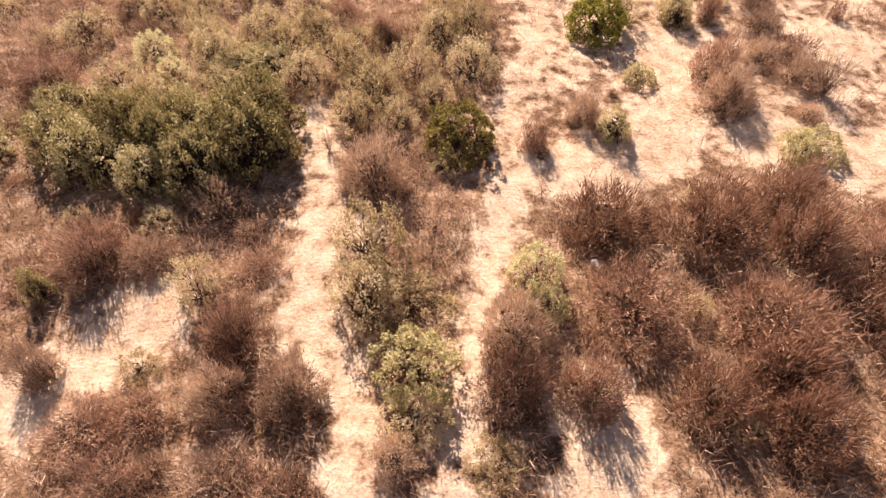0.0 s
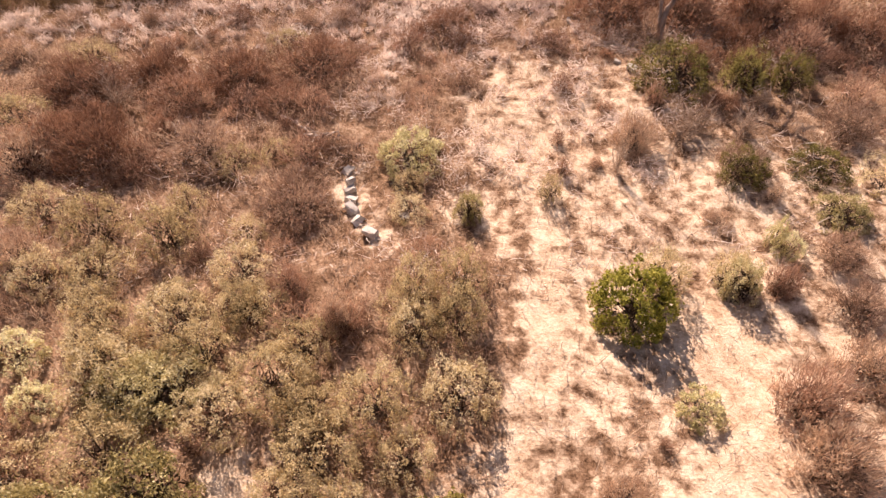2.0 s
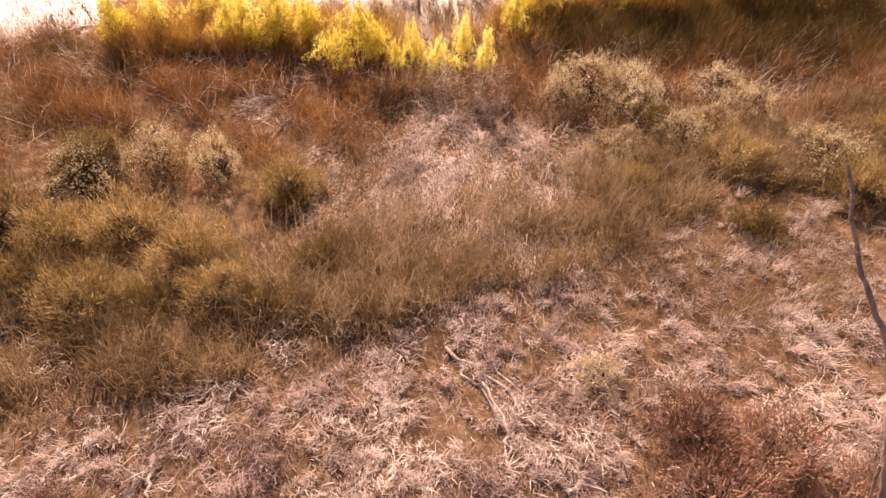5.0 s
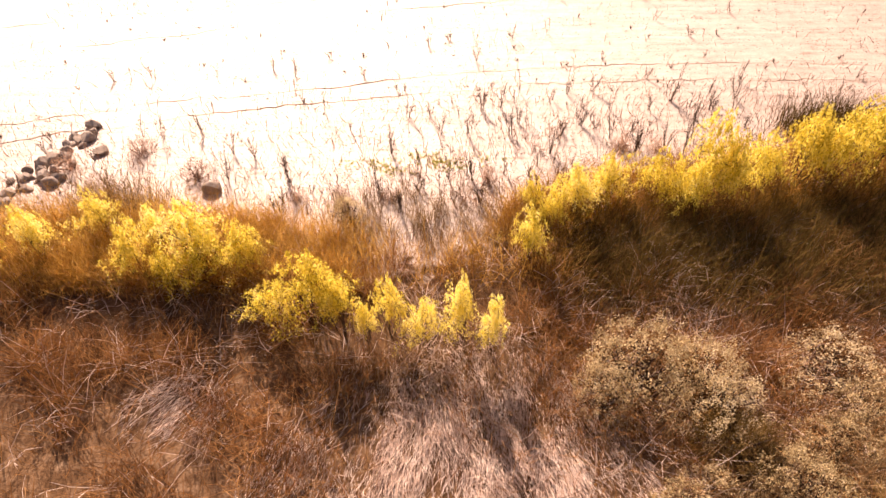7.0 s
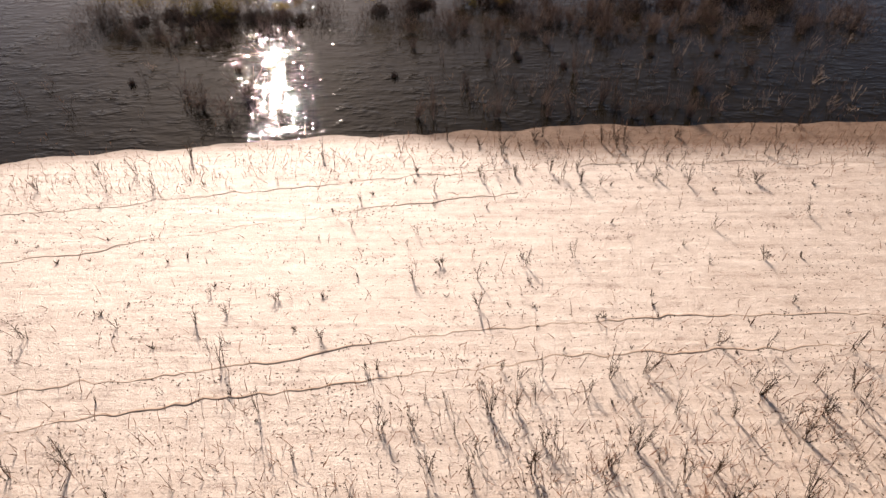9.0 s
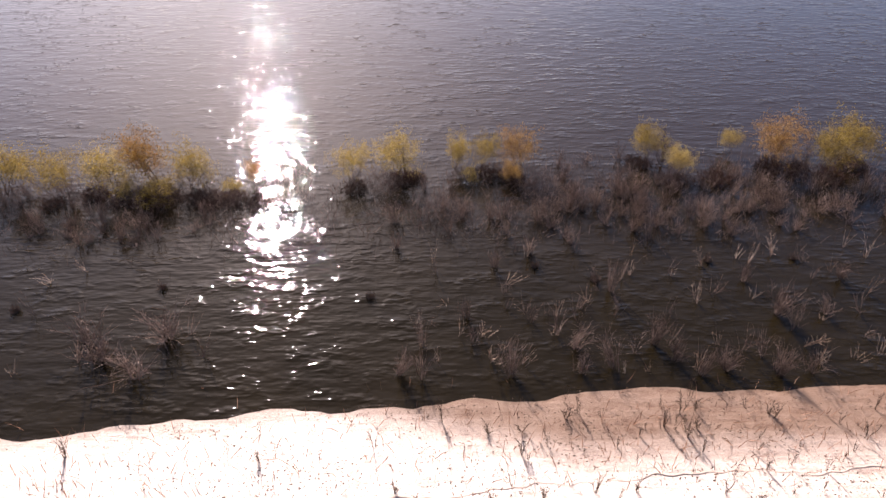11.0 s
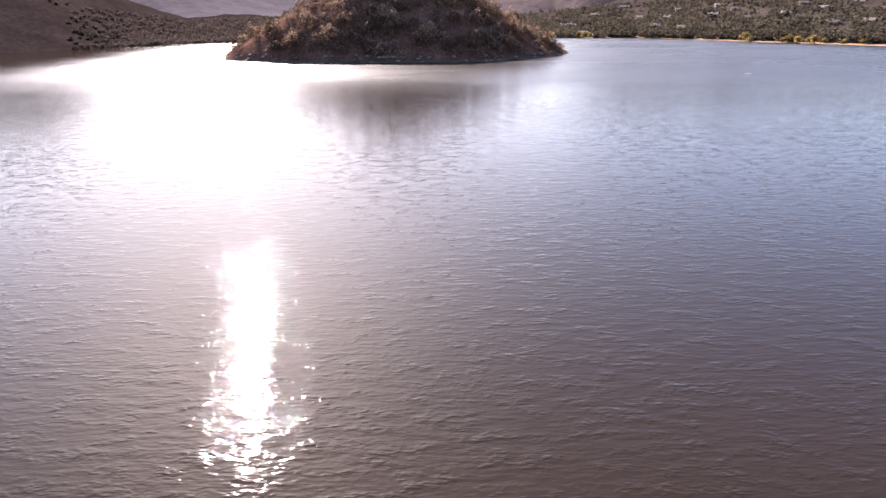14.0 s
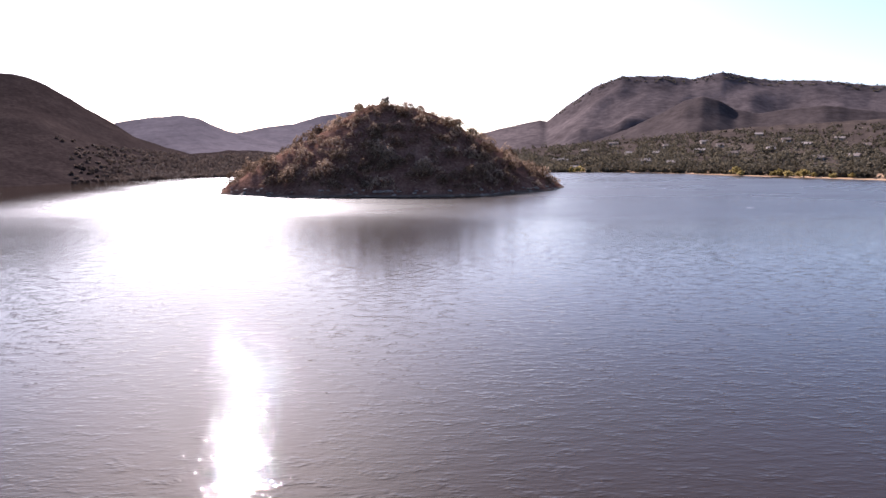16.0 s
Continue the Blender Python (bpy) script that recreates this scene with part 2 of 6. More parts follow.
WILLOW_LEAF = leafy("dull gold leaves", (0.1, 0.066, 0.014), (0.28, 0.195, 0.04), (0.47, 0.35, 0.11), 0.45, 0.6)
MOUND_LEAF = leafy("olive gold leaves", (0.08, 0.048, 0.016), (0.35, 0.23, 0.08), (0.68, 0.50, 0.24), 0.3, 0.6, 1.6, 0.1)
AMBER_LEAF = leafy("orange autumn leaves", (0.12, 0.064, 0.017), (0.31, 0.17, 0.044), (0.48, 0.315, 0.115), 0.4, 0.6)
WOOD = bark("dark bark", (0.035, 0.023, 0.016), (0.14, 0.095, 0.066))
PALE_WOOD = bark("bleached wood", (0.30, 0.21, 0.16), (0.78, 0.69, 0.60))
# also colours the dark pieces that stand for shade inside dry brush
WOOD_AND_SHADE = bark("dark wood and inner shade", (0.055, 0.034, 0.024), (0.24, 0.165, 0.12))
DEAD_WOOD = bark("weathered brown wood", (0.13, 0.085, 0.062), (0.52, 0.40, 0.32))
ROCK = stone("grey rock", (0.16, 0.12, 0.09), (0.5, 0.42, 0.34))
ISLE_ROCK = stone("brown shore rock", (0.09, 0.066, 0.05), (0.24, 0.185, 0.14), 1.0)
WHITE_ROCK = stone("white weathered block", (0.34, 0.30, 0.26), (0.78, 0.73, 0.66))
SAND_LIP = stone("sand lip", (0.36, 0.26, 0.19), (0.6, 0.47, 0.36), 9)
ISLE = scrub_material("island scrub", (0.042, 0.021, 0.016), (0.12, 0.063, 0.045), (0.26, 0.155, 0.112), 0.12, 0.8, (0.12, 0.09, 0.07))
# distance haze is mixed into the base colours of these two hill materials
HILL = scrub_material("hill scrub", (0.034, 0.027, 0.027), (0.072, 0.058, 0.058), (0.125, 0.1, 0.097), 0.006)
HAZED_HILL = scrub_material("far hill with painted haze", (0.07, 0.06, 0.066), (0.105, 0.091, 0.1), (0.145, 0.125, 0.132), 0.006)
KNOLL = scrub_material("knoll scrub", (0.022, 0.0175, 0.0165), (0.044, 0.035, 0.034), (0.075, 0.06, 0.057), 0.01)
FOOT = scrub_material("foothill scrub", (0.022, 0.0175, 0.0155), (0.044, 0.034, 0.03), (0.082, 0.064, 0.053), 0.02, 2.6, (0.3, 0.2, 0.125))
# the western hill's shade is put into these darker scrub colours
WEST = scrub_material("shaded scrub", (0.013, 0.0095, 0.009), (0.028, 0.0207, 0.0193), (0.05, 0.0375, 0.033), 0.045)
FADED_LEAF = leafy("faded yellow leaves", (0.12, 0.09, 0.03), (0.28, 0.21, 0.07), (0.42, 0.33, 0.14), 0.4, 0.8)
# leaf colours lightened to carry the haze over the far slope
FAR_LEAF = leafy("far tree leaves", (0.034, 0.028, 0.019), (0.074, 0.062, 0.043), (0.135, 0.112, 0.075), 0.3, 0.9, 0.02)
ISLE_LEAF = leafy("island shrub leaves", (0.042, 0.026, 0.017), (0.18, 0.118, 0.076), (0.48, 0.35, 0.25), 0.3, 0.8, 0.06, 0.02)
# leaf colours matched to the shade painted on the western hill
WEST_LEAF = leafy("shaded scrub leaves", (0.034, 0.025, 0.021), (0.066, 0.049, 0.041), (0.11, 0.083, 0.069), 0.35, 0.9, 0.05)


# ---- mesh helpers ----
def mesh_of(name, verts, faces, mat):
    """A mesh from arrays of vertices and of faces, each face with the same number of corners."""
    me = bpy.data.meshes.new(name)
    verts, faces = np.asarray(verts, np.float32), [np.asarray(f, np.int32) for f in faces if len(f)]
    me.vertices.add(len(verts))
    me.vertices.foreach_set("co", verts.ravel())
    loops = np.concatenate([f.ravel() for f in faces])
    sizes = np.concatenate([np.full(len(f), f.shape[1]) for f in faces]).astype(np.int32)
    me.loops.add(len(loops))
    me.loops.foreach_set("vertex_index", loops)
    me.polygons.add(len(sizes))
    me.polygons.foreach_set("loop_start", np.concatenate([[0], np.cumsum(sizes)[:-1]]).astype(np.int32))
    me.update(calc_edges=True)
    me.validate()
    me.materials.append(mat)
    return me


def part(name, me, parent, label=""):
    ob = new(name, me)
    ob.parent = parent
    return tagged(ob, label)


def unit(v):
    return v / np.maximum(np.linalg.norm(v, axis=-1, keepdims=True), 1e-6)


def leaves(at, size, up=0.3, slim=0.5, r=rng):
    """Small leaf quads at the given places, turned at random, more or less upward."""
    n = len(at)
    a = unit(r.normal(size=(n, 3)))
    nrm = unit(r.normal(size=(n, 3)) + (0, 0, up * 3))
    b = unit(np.cross(nrm, a))
    a = np.cross(b, nrm)
    s = (size * r.uniform(0.6, 1.35, n))[:, None]
    v = np.stack([at - a * s, at + b * s * slim, at + a * s, at - b * s * slim], 1).reshape(-1, 3)
    return v, np.arange(4 * n).reshape(n, 4)


def blades(at, way, length, width, bend=0.3, r=rng):
    """Thin bent blades: a quad and a tip each."""
    n = len(at)
    way = unit(way)
    side = unit(np.cross(way, unit(r.normal(size=(n, 3)))))
    sag = unit(r.normal(size=(n, 3)) * (1, 1, 0.3))
    L, w = np.broadcast_to(length, n)[:, None], np.broadcast_to(width, n)[:, None]
    mid = at + way * L * 0.55 + sag * L * bend * 0.15
    tip = at + way * L + sag * L * bend * 0.5 - np.array([0, 0, 1]) * L * bend * 0.15
    v = np.stack([at - side * w, at + side * w, mid + side * w * 0.75, mid - side * w * 0.75, tip], 1).reshape(-1, 3)
    k = np.arange(n)[:, None] * 5
    return v, k + [0, 1, 2, 3], k + [3, 2, 4]


def slivers(at, way, length, width, r=rng):
    """The finest twigs: one long triangle each."""
    n = len(at)
    way = unit(way)
    side = unit(np.cross(way, unit(r.normal(size=(n, 3))))) * np.broadcast_to(width, n)[:, None]
    v = np.stack([at - side, at + side, at + way * np.broadcast_to(length, n)[:, None]], 1).reshape(-1, 3)
    return v, np.arange(3 * n).reshape(n, 3)


def join(*pieces):
    """Joins (verts, faces, ...) tuples into one vertex array and a list of face arrays."""
    vs, fs, k = [], [], 0
    for v, *faces in pieces:
        vs.append(v)
        fs += [f + k for f in faces]
        k += len(v)
    by = {}
    for f in fs:
        by.setdefault(f.shape[1], []).append(f)
    return np.concatenate(vs), [np.concatenate(f) for f in by.values()]


def tube(line, radii, sides=5):
    """A tapered limb along a line of points."""
    line = np.asarray(line, float)
    ahead = unit(np.gradient(line, axis=0))
    ref = np.array([0.3, 0.9, 0.1])
    u = unit(np.cross(ahead, ref))
    w = np.cross(ahead, u)
    ang = np.arange(sides) / sides * 2 * np.pi
    v = line[:, None] + (u[:, None] * np.cos(ang)[:, None] + w[:, None] * np.sin(ang)[:, None]) * np.asarray(radii)[:, None, None]
    m = len(line)
    i, j = np.meshgrid(np.arange(m - 1), np.arange(sides), indexing="ij")
    a, b = i * sides + j, i * sides + (j + 1) % sides
    f = np.stack([a, b, b + sides, a + sides], -1).reshape(-1, 4)
    return v.reshape(-1, 3), f


def limb(start, way, length, radius, r, kink=0.12, n=6, sides=5, lift=0.0):
    """A crooked tapered limb; also gives its line."""
    p, d = [np.array(start, float)], unit(np.array(way, float))
    for _ in range(n - 1):
        d = unit(d + r.normal(size=3) * kink + (0, 0, lift))
        p.append(p[-1] + d * length / (n - 1))
    return tube(p, np.linspace(radius, radius * 0.3, n), sides), np.array(p)


def dome(n, r, shell=0.35, flat=0.0):
    """Points in the outer shell of a unit half ball, lumpy: x, y in -1..1, z in 0..1."""
    d = unit(r.normal(size=(n, 3)))
    d[:, 2] = np.abs(d[:, 2]) * (1 - flat) + flat * r.uniform(0, 1, n)
    k = r.integers(0, 1000)
    lump = np.array([noise.noise(Vector(q * 2.3) + Vector((k, 0, 0))) for q in d])
    rad = (1 - shell * r.uniform(0, 1, n) ** 1.6) * (0.86 + 0.3 * lump)
    return d * rad[:, None]


# ---- the lie of the land ----
STEPS = [-400, -120, -85, -68, -58, -47, -35, -26, -22, -18, -13, -8, -3, 0, 5, 18, 40, 100, 400]
LEVELS = [26, 11, 7.9, 6.3, 5.3, 4.5, 2.6, 1.8, 1.5, 1.15, 0.8, 0.45, 0.15, 0, -0.35, -0.7, -2, -4, -8]


def shore(x):
    return 82.7 - 0.0022 * (np.clip(x, -60, 15) - 15) ** 2


def bare(x, y):
    return np.interp(y - shore(x), STEPS, LEVELS)


PATHS = [  # beaten tracks: half width, then points along them
    (0.36, [(-1.4, 4.0), (-1.8, 6.3), (-2.3, 7.6), (-3.2, 8.6), (-3.4, 9.9), (-3.2, 11.6), (-3.6, 13.2), (-4.2, 15.5)]),
    (0.55, [(-3.2, 11.4), (-2.6, 11.2)]),
    (0.26, [(0.0, 4.0), (0.2, 7.2), (0.4, 9.1), (0.8, 11.0), (1.3, 13.3), (1.4, 16.6), (2.2, 19.5), (2.3, 21.5)]),
    (0.4, [(1.9, 18.0), (2.2, 20.5), (2.3, 22.4)]),
    (0.7, [(-6.3, 8.9), (-7.2, 7.8), (-7.9, 6.8), (-9.2, 5.6)]),
    (0.7, [(2.6, 7.0), (2.6, 5.2)]),
    (1.0, [(5.8, 19.2), (5.7, 15.9), (4.9, 14.2), (3.0, 13.4)]),
    (1.0, [(7.6, 14.4), (9.9, 13.9), (12.5, 15)]),
    (1.1, [(9.3, 19.6), (11.5, 19.0)]),
    (0.08, [(-2.95, 24.5), (-2.7, 22.9), (-1.8, 21.9)]),
]


def from_track(x, y):
    """How far outside the beaten tracks a place is, in metres; below 0 inside."""
    best = np.full(np.shape(x), 99.0)
    for half, line in PATHS:
        for (ax, ay), (bx, by) in zip(line, line[1:]):
            dx, dy = bx - ax, by - ay
            k = np.clip(((x - ax) * dx + (y - ay) * dy) / (dx * dx + dy * dy), 0, 1)
            best = np.minimum(best, np.hypot(x - ax - k * dx, y - ay - k * dy) - half)
    return best


def wave(x, y, s, seed=0):
    return np.array([noise.noise(Vector((a * s, b * s, seed * 7.3))) for a, b in zip(np.ravel(x), np.ravel(y))]).reshape(np.shape(x))


def open_ground(x, y):
    """1 on the thinly grown ground east of the track."""
    x, y = x + 2.6 * wave(x, y, 0.22, 81) + 1.8 * wave(x, y, 0.6, 83), y + 1.8 * wave(x, y, 0.3, 82)
    return np.clip((x + 0.3) / 1.5, 0, 1) * np.clip((y - 12.3) / 1.0, 0, 1) * np.clip((32 - y - 0.9 * np.clip(x - 3, 0, 5)) / 2.5, 0, 1) * np.clip((17 - x) / 4, 0, 1)


def land(x, y):
    """The height of the ground."""
    x, y = np.asarray(x, float), np.asarray(y, float)
    s = y - shore(x)
    rough = np.clip((-s - 22) / 8, 0.12, 1)
    return bare(x, y) + rough * (0.16 * wave(x, y, 0.45, 1) + 0.07 * wave(x, y, 1.7, 2)) * (s < 8)


def stretch(*runs):
    """Grid lines: runs of (start, end, step)."""
    out = [np.arange(a, b, st) for a, b, st in runs]
    return np.concatenate(out + [[runs[-1][1]]])


gx = stretch((-3500, -500, 500), (-500, -60, 55), (-60, -26, 2), (-26, 26, 0.36), (26, 60, 2), (60, 500, 55), (500, 3500, 500))
gy = stretch((-3000, -300, 450), (-300, -6, 30), (-6, 92, 0.36), (92, 130, 2), (130, 400, 30), (400, 4500, 410))
X, Y = np.meshgrid(gx, gy, indexing="ij")
near = (np.abs(X) < 62) & (Y > -10) & (Y < 132)
Zg = bare(X, Y)
Zg[near] = land(X[near], Y[near])
i, j = np.meshgrid(np.arange(len(gx) - 1), np.arange(len(gy) - 1), indexing="ij")
k = i * len(gy) + j
ground_mesh = mesh_of("ground", np.stack([X, Y, Zg], -1).reshape(-1, 3), [np.stack([k, k + len(gy), k + len(gy) + 1, k + 1], -1).reshape(-1, 4)], GROUND)
for p in ground_mesh.polygons:
    p.use_smooth = True
S = (Y - shore(X)).ravel()


def zone(name, values):
    a = ground_mesh.attributes.new(name, "FLOAT", "POINT")
    a.data.foreach_set("value", np.asarray(values, np.float32).ravel())


track = np.full(X.shape, 9.0)
track[near] = from_track(X[near], Y[near])
thin = np.zeros(X.shape)
thin[near] = open_ground(X[near], Y[near])
beaten = np.maximum(np.clip(0.62 - track.ravel() * 0.75, 0, 1), thin.ravel() * 0.53)
zone("beaten", beaten)
zone("beach", np.clip(0.5 + (Y - np.interp(X, [-60, -13.4, -7.4, -4.4, -2.7, -0.1, 1.8, 5.8, 13.2, 60], [44, 57.4, 56.4, 55.0, 54.6, 55.4, 57.0, 58.6, 60.6, 59.7])).ravel() * 0.2, 0, 1))
zone("marsh", np.clip(0.5 + (S + 49) * 0.15, 0, 1))
zone("wet", np.clip((S + 1.3 + 2.6 * np.clip((X.ravel() + 4) / 8, 0, 1)) / 2.0, 0, 1))
ground = tagged(new("ground", ground_mesh), "pale dry earth, straw litter and bare lake sand sloping to the water", "ground", kind="structure")

wm = bmesh.new()
wv = [wm.verts.new(c) for c in ((-3500, 60, 0), (3500, 60, 0), (3500, 4500, 0), (-3500, 4500, 0))]
wm.faces.new(wv)
me = bpy.data.meshes.new("water")
wm.to_mesh(me)
me.materials.append(WATER)
water = tagged(new("water", me), "rippled brown lake water glittering in low sun", "water", kind="structure")

# ---- far hills: sheets in rings about the bay ----
EYE = Vector((0.3, 97.3, 18.9))


def hill(name, label, skyline, feet, crest, back, mat, rough=1.0, rows=46, step=0.22, seed=1, spurs=()):
    """A hill between its foot and its back: heights of the crest as (bearing, elevation) seen over the lake."""
    az = np.arange(skyline[0][0], skyline[-1][0] + 1e-6, step)
    el = np.interp(az, *zip(*skyline))
    el = el + 0.06 * rough * np.array([noise.noise(Vector((a * 1.1, seed, 0))) + 0.5 * noise.noise(Vector((a * 3.7, seed, 3))) + 0.45 * noise.noise(Vector((a * 9.7, seed, 5))) for a in az])
    foot = np.interp(az, *zip(*feet))
    top = EYE.z + crest * np.tan(np.radians(el))
    u = np.concatenate([np.linspace(0, 1, rows), np.linspace(1, 2, 9)[1:]])
    A, U = np.meshgrid(np.radians(az), u, indexing="ij")
    F, T = foot[:, None], top[:, None]
    R = np.where(U <= 1, F + (crest - F) * U, crest + (back - crest) * (U - 1))
    x, y = EYE.x + R * np.sin(A), EYE.y + R * np.cos(A)
    g = np.where(U <= 1, 0.75 * U + 0.25 * U * U, 2 - U)
    gully = 1 - 2 * np.abs(wave(A * crest * 0.009 + U * 1.6, U * 0.7 + wave(A * 9, U * 2, 1.0, seed + 2) * 0.6, 1.0, seed + 1))
    keep = 0.4 if spurs else 1.0
    spur = 0.55 * keep * gully + 0.5 * keep * wave(x, y, 5.5 / crest, seed) + 0.12 * wave(x, y, 14 / crest, seed + 4) + 0.03 * wave(x, y, 40 / crest, seed + 9)
    z = -1.5 + (T + 1.5) * g * (1 + 0.34 * rough * spur * np.clip(1 - U, 0, 1) * np.clip(U * 5, 0, 1)) 
    for high, low, wide, up in spurs:
        line = radians(low) + radians(high - low) * U + 0.035 * wave(U * 3, A * 5, 1.0, seed + int(high))
        near_line = np.clip(1 - np.abs(A - line) / (radians(wide) * (1.35 - 0.5 * U)), 0, 1)
        z = z + (T + 1.5) * up * near_line ** 1.5 * (2 - near_line) * np.clip(1 - U, 0, 1) * np.clip(U * 4, 0, 1)
    n, m = A.shape
    i, j = np.meshgrid(np.arange(n - 1), np.arange(m - 1), indexing="ij")
    k = i * m + j
    me = mesh_of(name, np.stack([x, y, z], -1).reshape(-1, 3), [np.stack([k, k + m, k + m + 1, k + 1], -1).reshape(-1, 4)], mat)
    for p in me.polygons:
        p.use_smooth = True
    ob = tagged(new(name, me), label, "hill", kind="structure")

    def height(a, rr):
        """The height of the hillside at a bearing and distance."""
        ai = np.clip((a - az[0]) / step, 0, n - 1.001)
        f = np.interp(a, az, foot)
        ui = np.interp((rr - f) / (crest - f), u[:rows], np.arange(rows))
        i0, j0 = int(ai), int(min(ui, rows - 2))
        s, t = ai - i0, ui - j0
        return (z[i0, j0] * (1 - s) + z[i0 + 1, j0] * s) * (1 - t) + (z[i0, j0 + 1] * (1 - s) + z[i0 + 1, j0 + 1] * s) * t
    return height


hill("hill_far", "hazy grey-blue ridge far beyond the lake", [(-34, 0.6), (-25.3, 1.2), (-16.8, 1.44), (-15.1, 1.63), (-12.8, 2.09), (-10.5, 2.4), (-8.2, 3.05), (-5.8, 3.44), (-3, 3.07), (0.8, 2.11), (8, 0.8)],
     [(-34, 2000), (8, 2000)], 2600, 3600, HAZED_HILL, seed=3)
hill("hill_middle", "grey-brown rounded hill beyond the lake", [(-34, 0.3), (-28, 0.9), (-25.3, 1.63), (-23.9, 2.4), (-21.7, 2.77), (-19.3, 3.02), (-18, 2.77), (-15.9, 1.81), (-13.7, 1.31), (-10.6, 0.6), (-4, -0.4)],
     [(-34, 1300), (-4, 1300)], 1800, 2500, HAZED_HILL, seed=5)
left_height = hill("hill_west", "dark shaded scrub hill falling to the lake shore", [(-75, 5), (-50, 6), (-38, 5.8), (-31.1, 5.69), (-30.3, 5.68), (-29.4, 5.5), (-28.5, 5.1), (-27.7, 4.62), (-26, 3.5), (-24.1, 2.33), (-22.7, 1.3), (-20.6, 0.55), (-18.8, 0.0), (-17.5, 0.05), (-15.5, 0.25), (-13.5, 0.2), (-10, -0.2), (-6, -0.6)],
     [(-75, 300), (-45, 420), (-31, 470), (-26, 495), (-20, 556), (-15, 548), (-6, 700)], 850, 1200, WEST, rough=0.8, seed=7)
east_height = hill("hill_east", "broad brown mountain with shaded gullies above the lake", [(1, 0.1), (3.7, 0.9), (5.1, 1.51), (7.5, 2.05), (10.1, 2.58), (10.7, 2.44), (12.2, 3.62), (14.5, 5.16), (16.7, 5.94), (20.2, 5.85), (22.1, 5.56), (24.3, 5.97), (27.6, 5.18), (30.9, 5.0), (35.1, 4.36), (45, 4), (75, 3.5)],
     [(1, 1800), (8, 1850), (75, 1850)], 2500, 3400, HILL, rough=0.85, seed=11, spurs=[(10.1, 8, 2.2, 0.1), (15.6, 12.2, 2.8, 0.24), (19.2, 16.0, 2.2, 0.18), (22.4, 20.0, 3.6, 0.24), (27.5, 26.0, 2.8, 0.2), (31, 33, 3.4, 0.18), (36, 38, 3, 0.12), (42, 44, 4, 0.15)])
hill("hill_knoll", "dark scrubby knoll below the mountain", [(14, 0.6), (17.2, 1.7), (18.9, 2.5), (20.2, 3.1), (21.6, 3.9), (22.9, 4.2), (24.2, 3.8), (25.4, 3.05), (27, 2.75), (29, 3.0), (31.5, 3.2), (34, 2.75), (37, 2.3), (42, 1.8)],
     [(14, 1350), (42, 1350)], 1750, 2300, KNOLL, rough=0.9, seed=17, spurs=[(19.2, 16.5, 2.2, 0.12), (22.7, 21.0, 2.6, 0.16), (26, 27, 2.4, 0.12), (31, 30, 2.6, 0.12)])
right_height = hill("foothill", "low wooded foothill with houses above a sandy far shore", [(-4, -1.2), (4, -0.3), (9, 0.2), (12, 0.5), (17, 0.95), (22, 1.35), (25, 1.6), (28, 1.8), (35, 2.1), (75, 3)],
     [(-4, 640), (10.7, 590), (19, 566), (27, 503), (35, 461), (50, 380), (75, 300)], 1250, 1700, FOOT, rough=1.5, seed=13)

# ---- island ----
PEAK = (-13.0, 446.0)


def isle_reach(a):
    """How far the island's shore lies from its peak at a bearing from +x."""
    c, s = np.cos(a), np.sin(a)
    across = np.where(c < 0, 92.0, 86.0)
    return 1 / np.sqrt((c / across) ** 2 + (s / 64.0) ** 2) * (1 + 0.035 * np.sin(5 * a + 1) + 0.02 * np.sin(11 * a))


def isle_height(x, y):
    dx, dy = x - PEAK[0], y - PEAK[1]
    a = np.arctan2(dy, dx)
    u = np.hypot(dx, dy) / isle_reach(a)
    west = np.interp(u, [0, 0.1, 0.2, 0.28, 0.4, 0.55, 0.72, 0.88, 0.97, 1, 1.15], [43, 42.6, 40.4, 36.5, 30, 23.3, 15.6, 8, 3, 0.4, -5])
    east = np.interp(u, [0, 0.12, 0.3, 0.49, 0.66, 0.83, 0.96, 1, 1.15], [43, 41.6, 35.5, 25.8, 17, 9.0, 2.4, 0.3, -5])
    k = (np.cos(a) + 1) / 2
    return west * (1 - k) + east * k


ia, iu = np.linspace(0, 2 * np.pi, 181)[:-1], np.linspace(0.0, 1.12, 60)
A, U = np.meshgrid(ia, iu, indexing="ij")
R = isle_reach(A) * U
ix, iy = PEAK[0] + R * np.cos(A), PEAK[1] + R * np.sin(A)
iz = isle_height(ix, iy) + (1.3 * wave(ix, iy, 0.05, 21) + 0.5 * wave(ix, iy, 0.2, 22)) * np.clip((1.02 - U) * 8, 0.3, 1)
n, m = A.shape
i, j = np.meshgrid(np.arange(n), np.arange(m - 1), indexing="ij")
a, b = i * m + j, ((i + 1) % n) * m + j
isle_mesh = mesh_of("island", np.stack([ix, iy, iz], -1).reshape(-1, 3), [np.stack([a, a + 1, b + 1, b], -1).reshape(-1, 4)], ISLE)
for p in isle_mesh.polygons:
    p.use_smooth = True
tagged(new("island", isle_mesh), "rounded brown island hill with a stony shore", "island", kind="structure")


# ---- plants: prototypes of unit size, each a thing with its stems and foliage ----
def thing(name, parts, label, category, group=""):
    """An Empty with its parts; meshes may be shared between things."""
    top = tagged(new(name), label, category, group)
    top.empty_display_size = 0.3
    for pname, me in parts:
        part(pname, me, top)
    return top


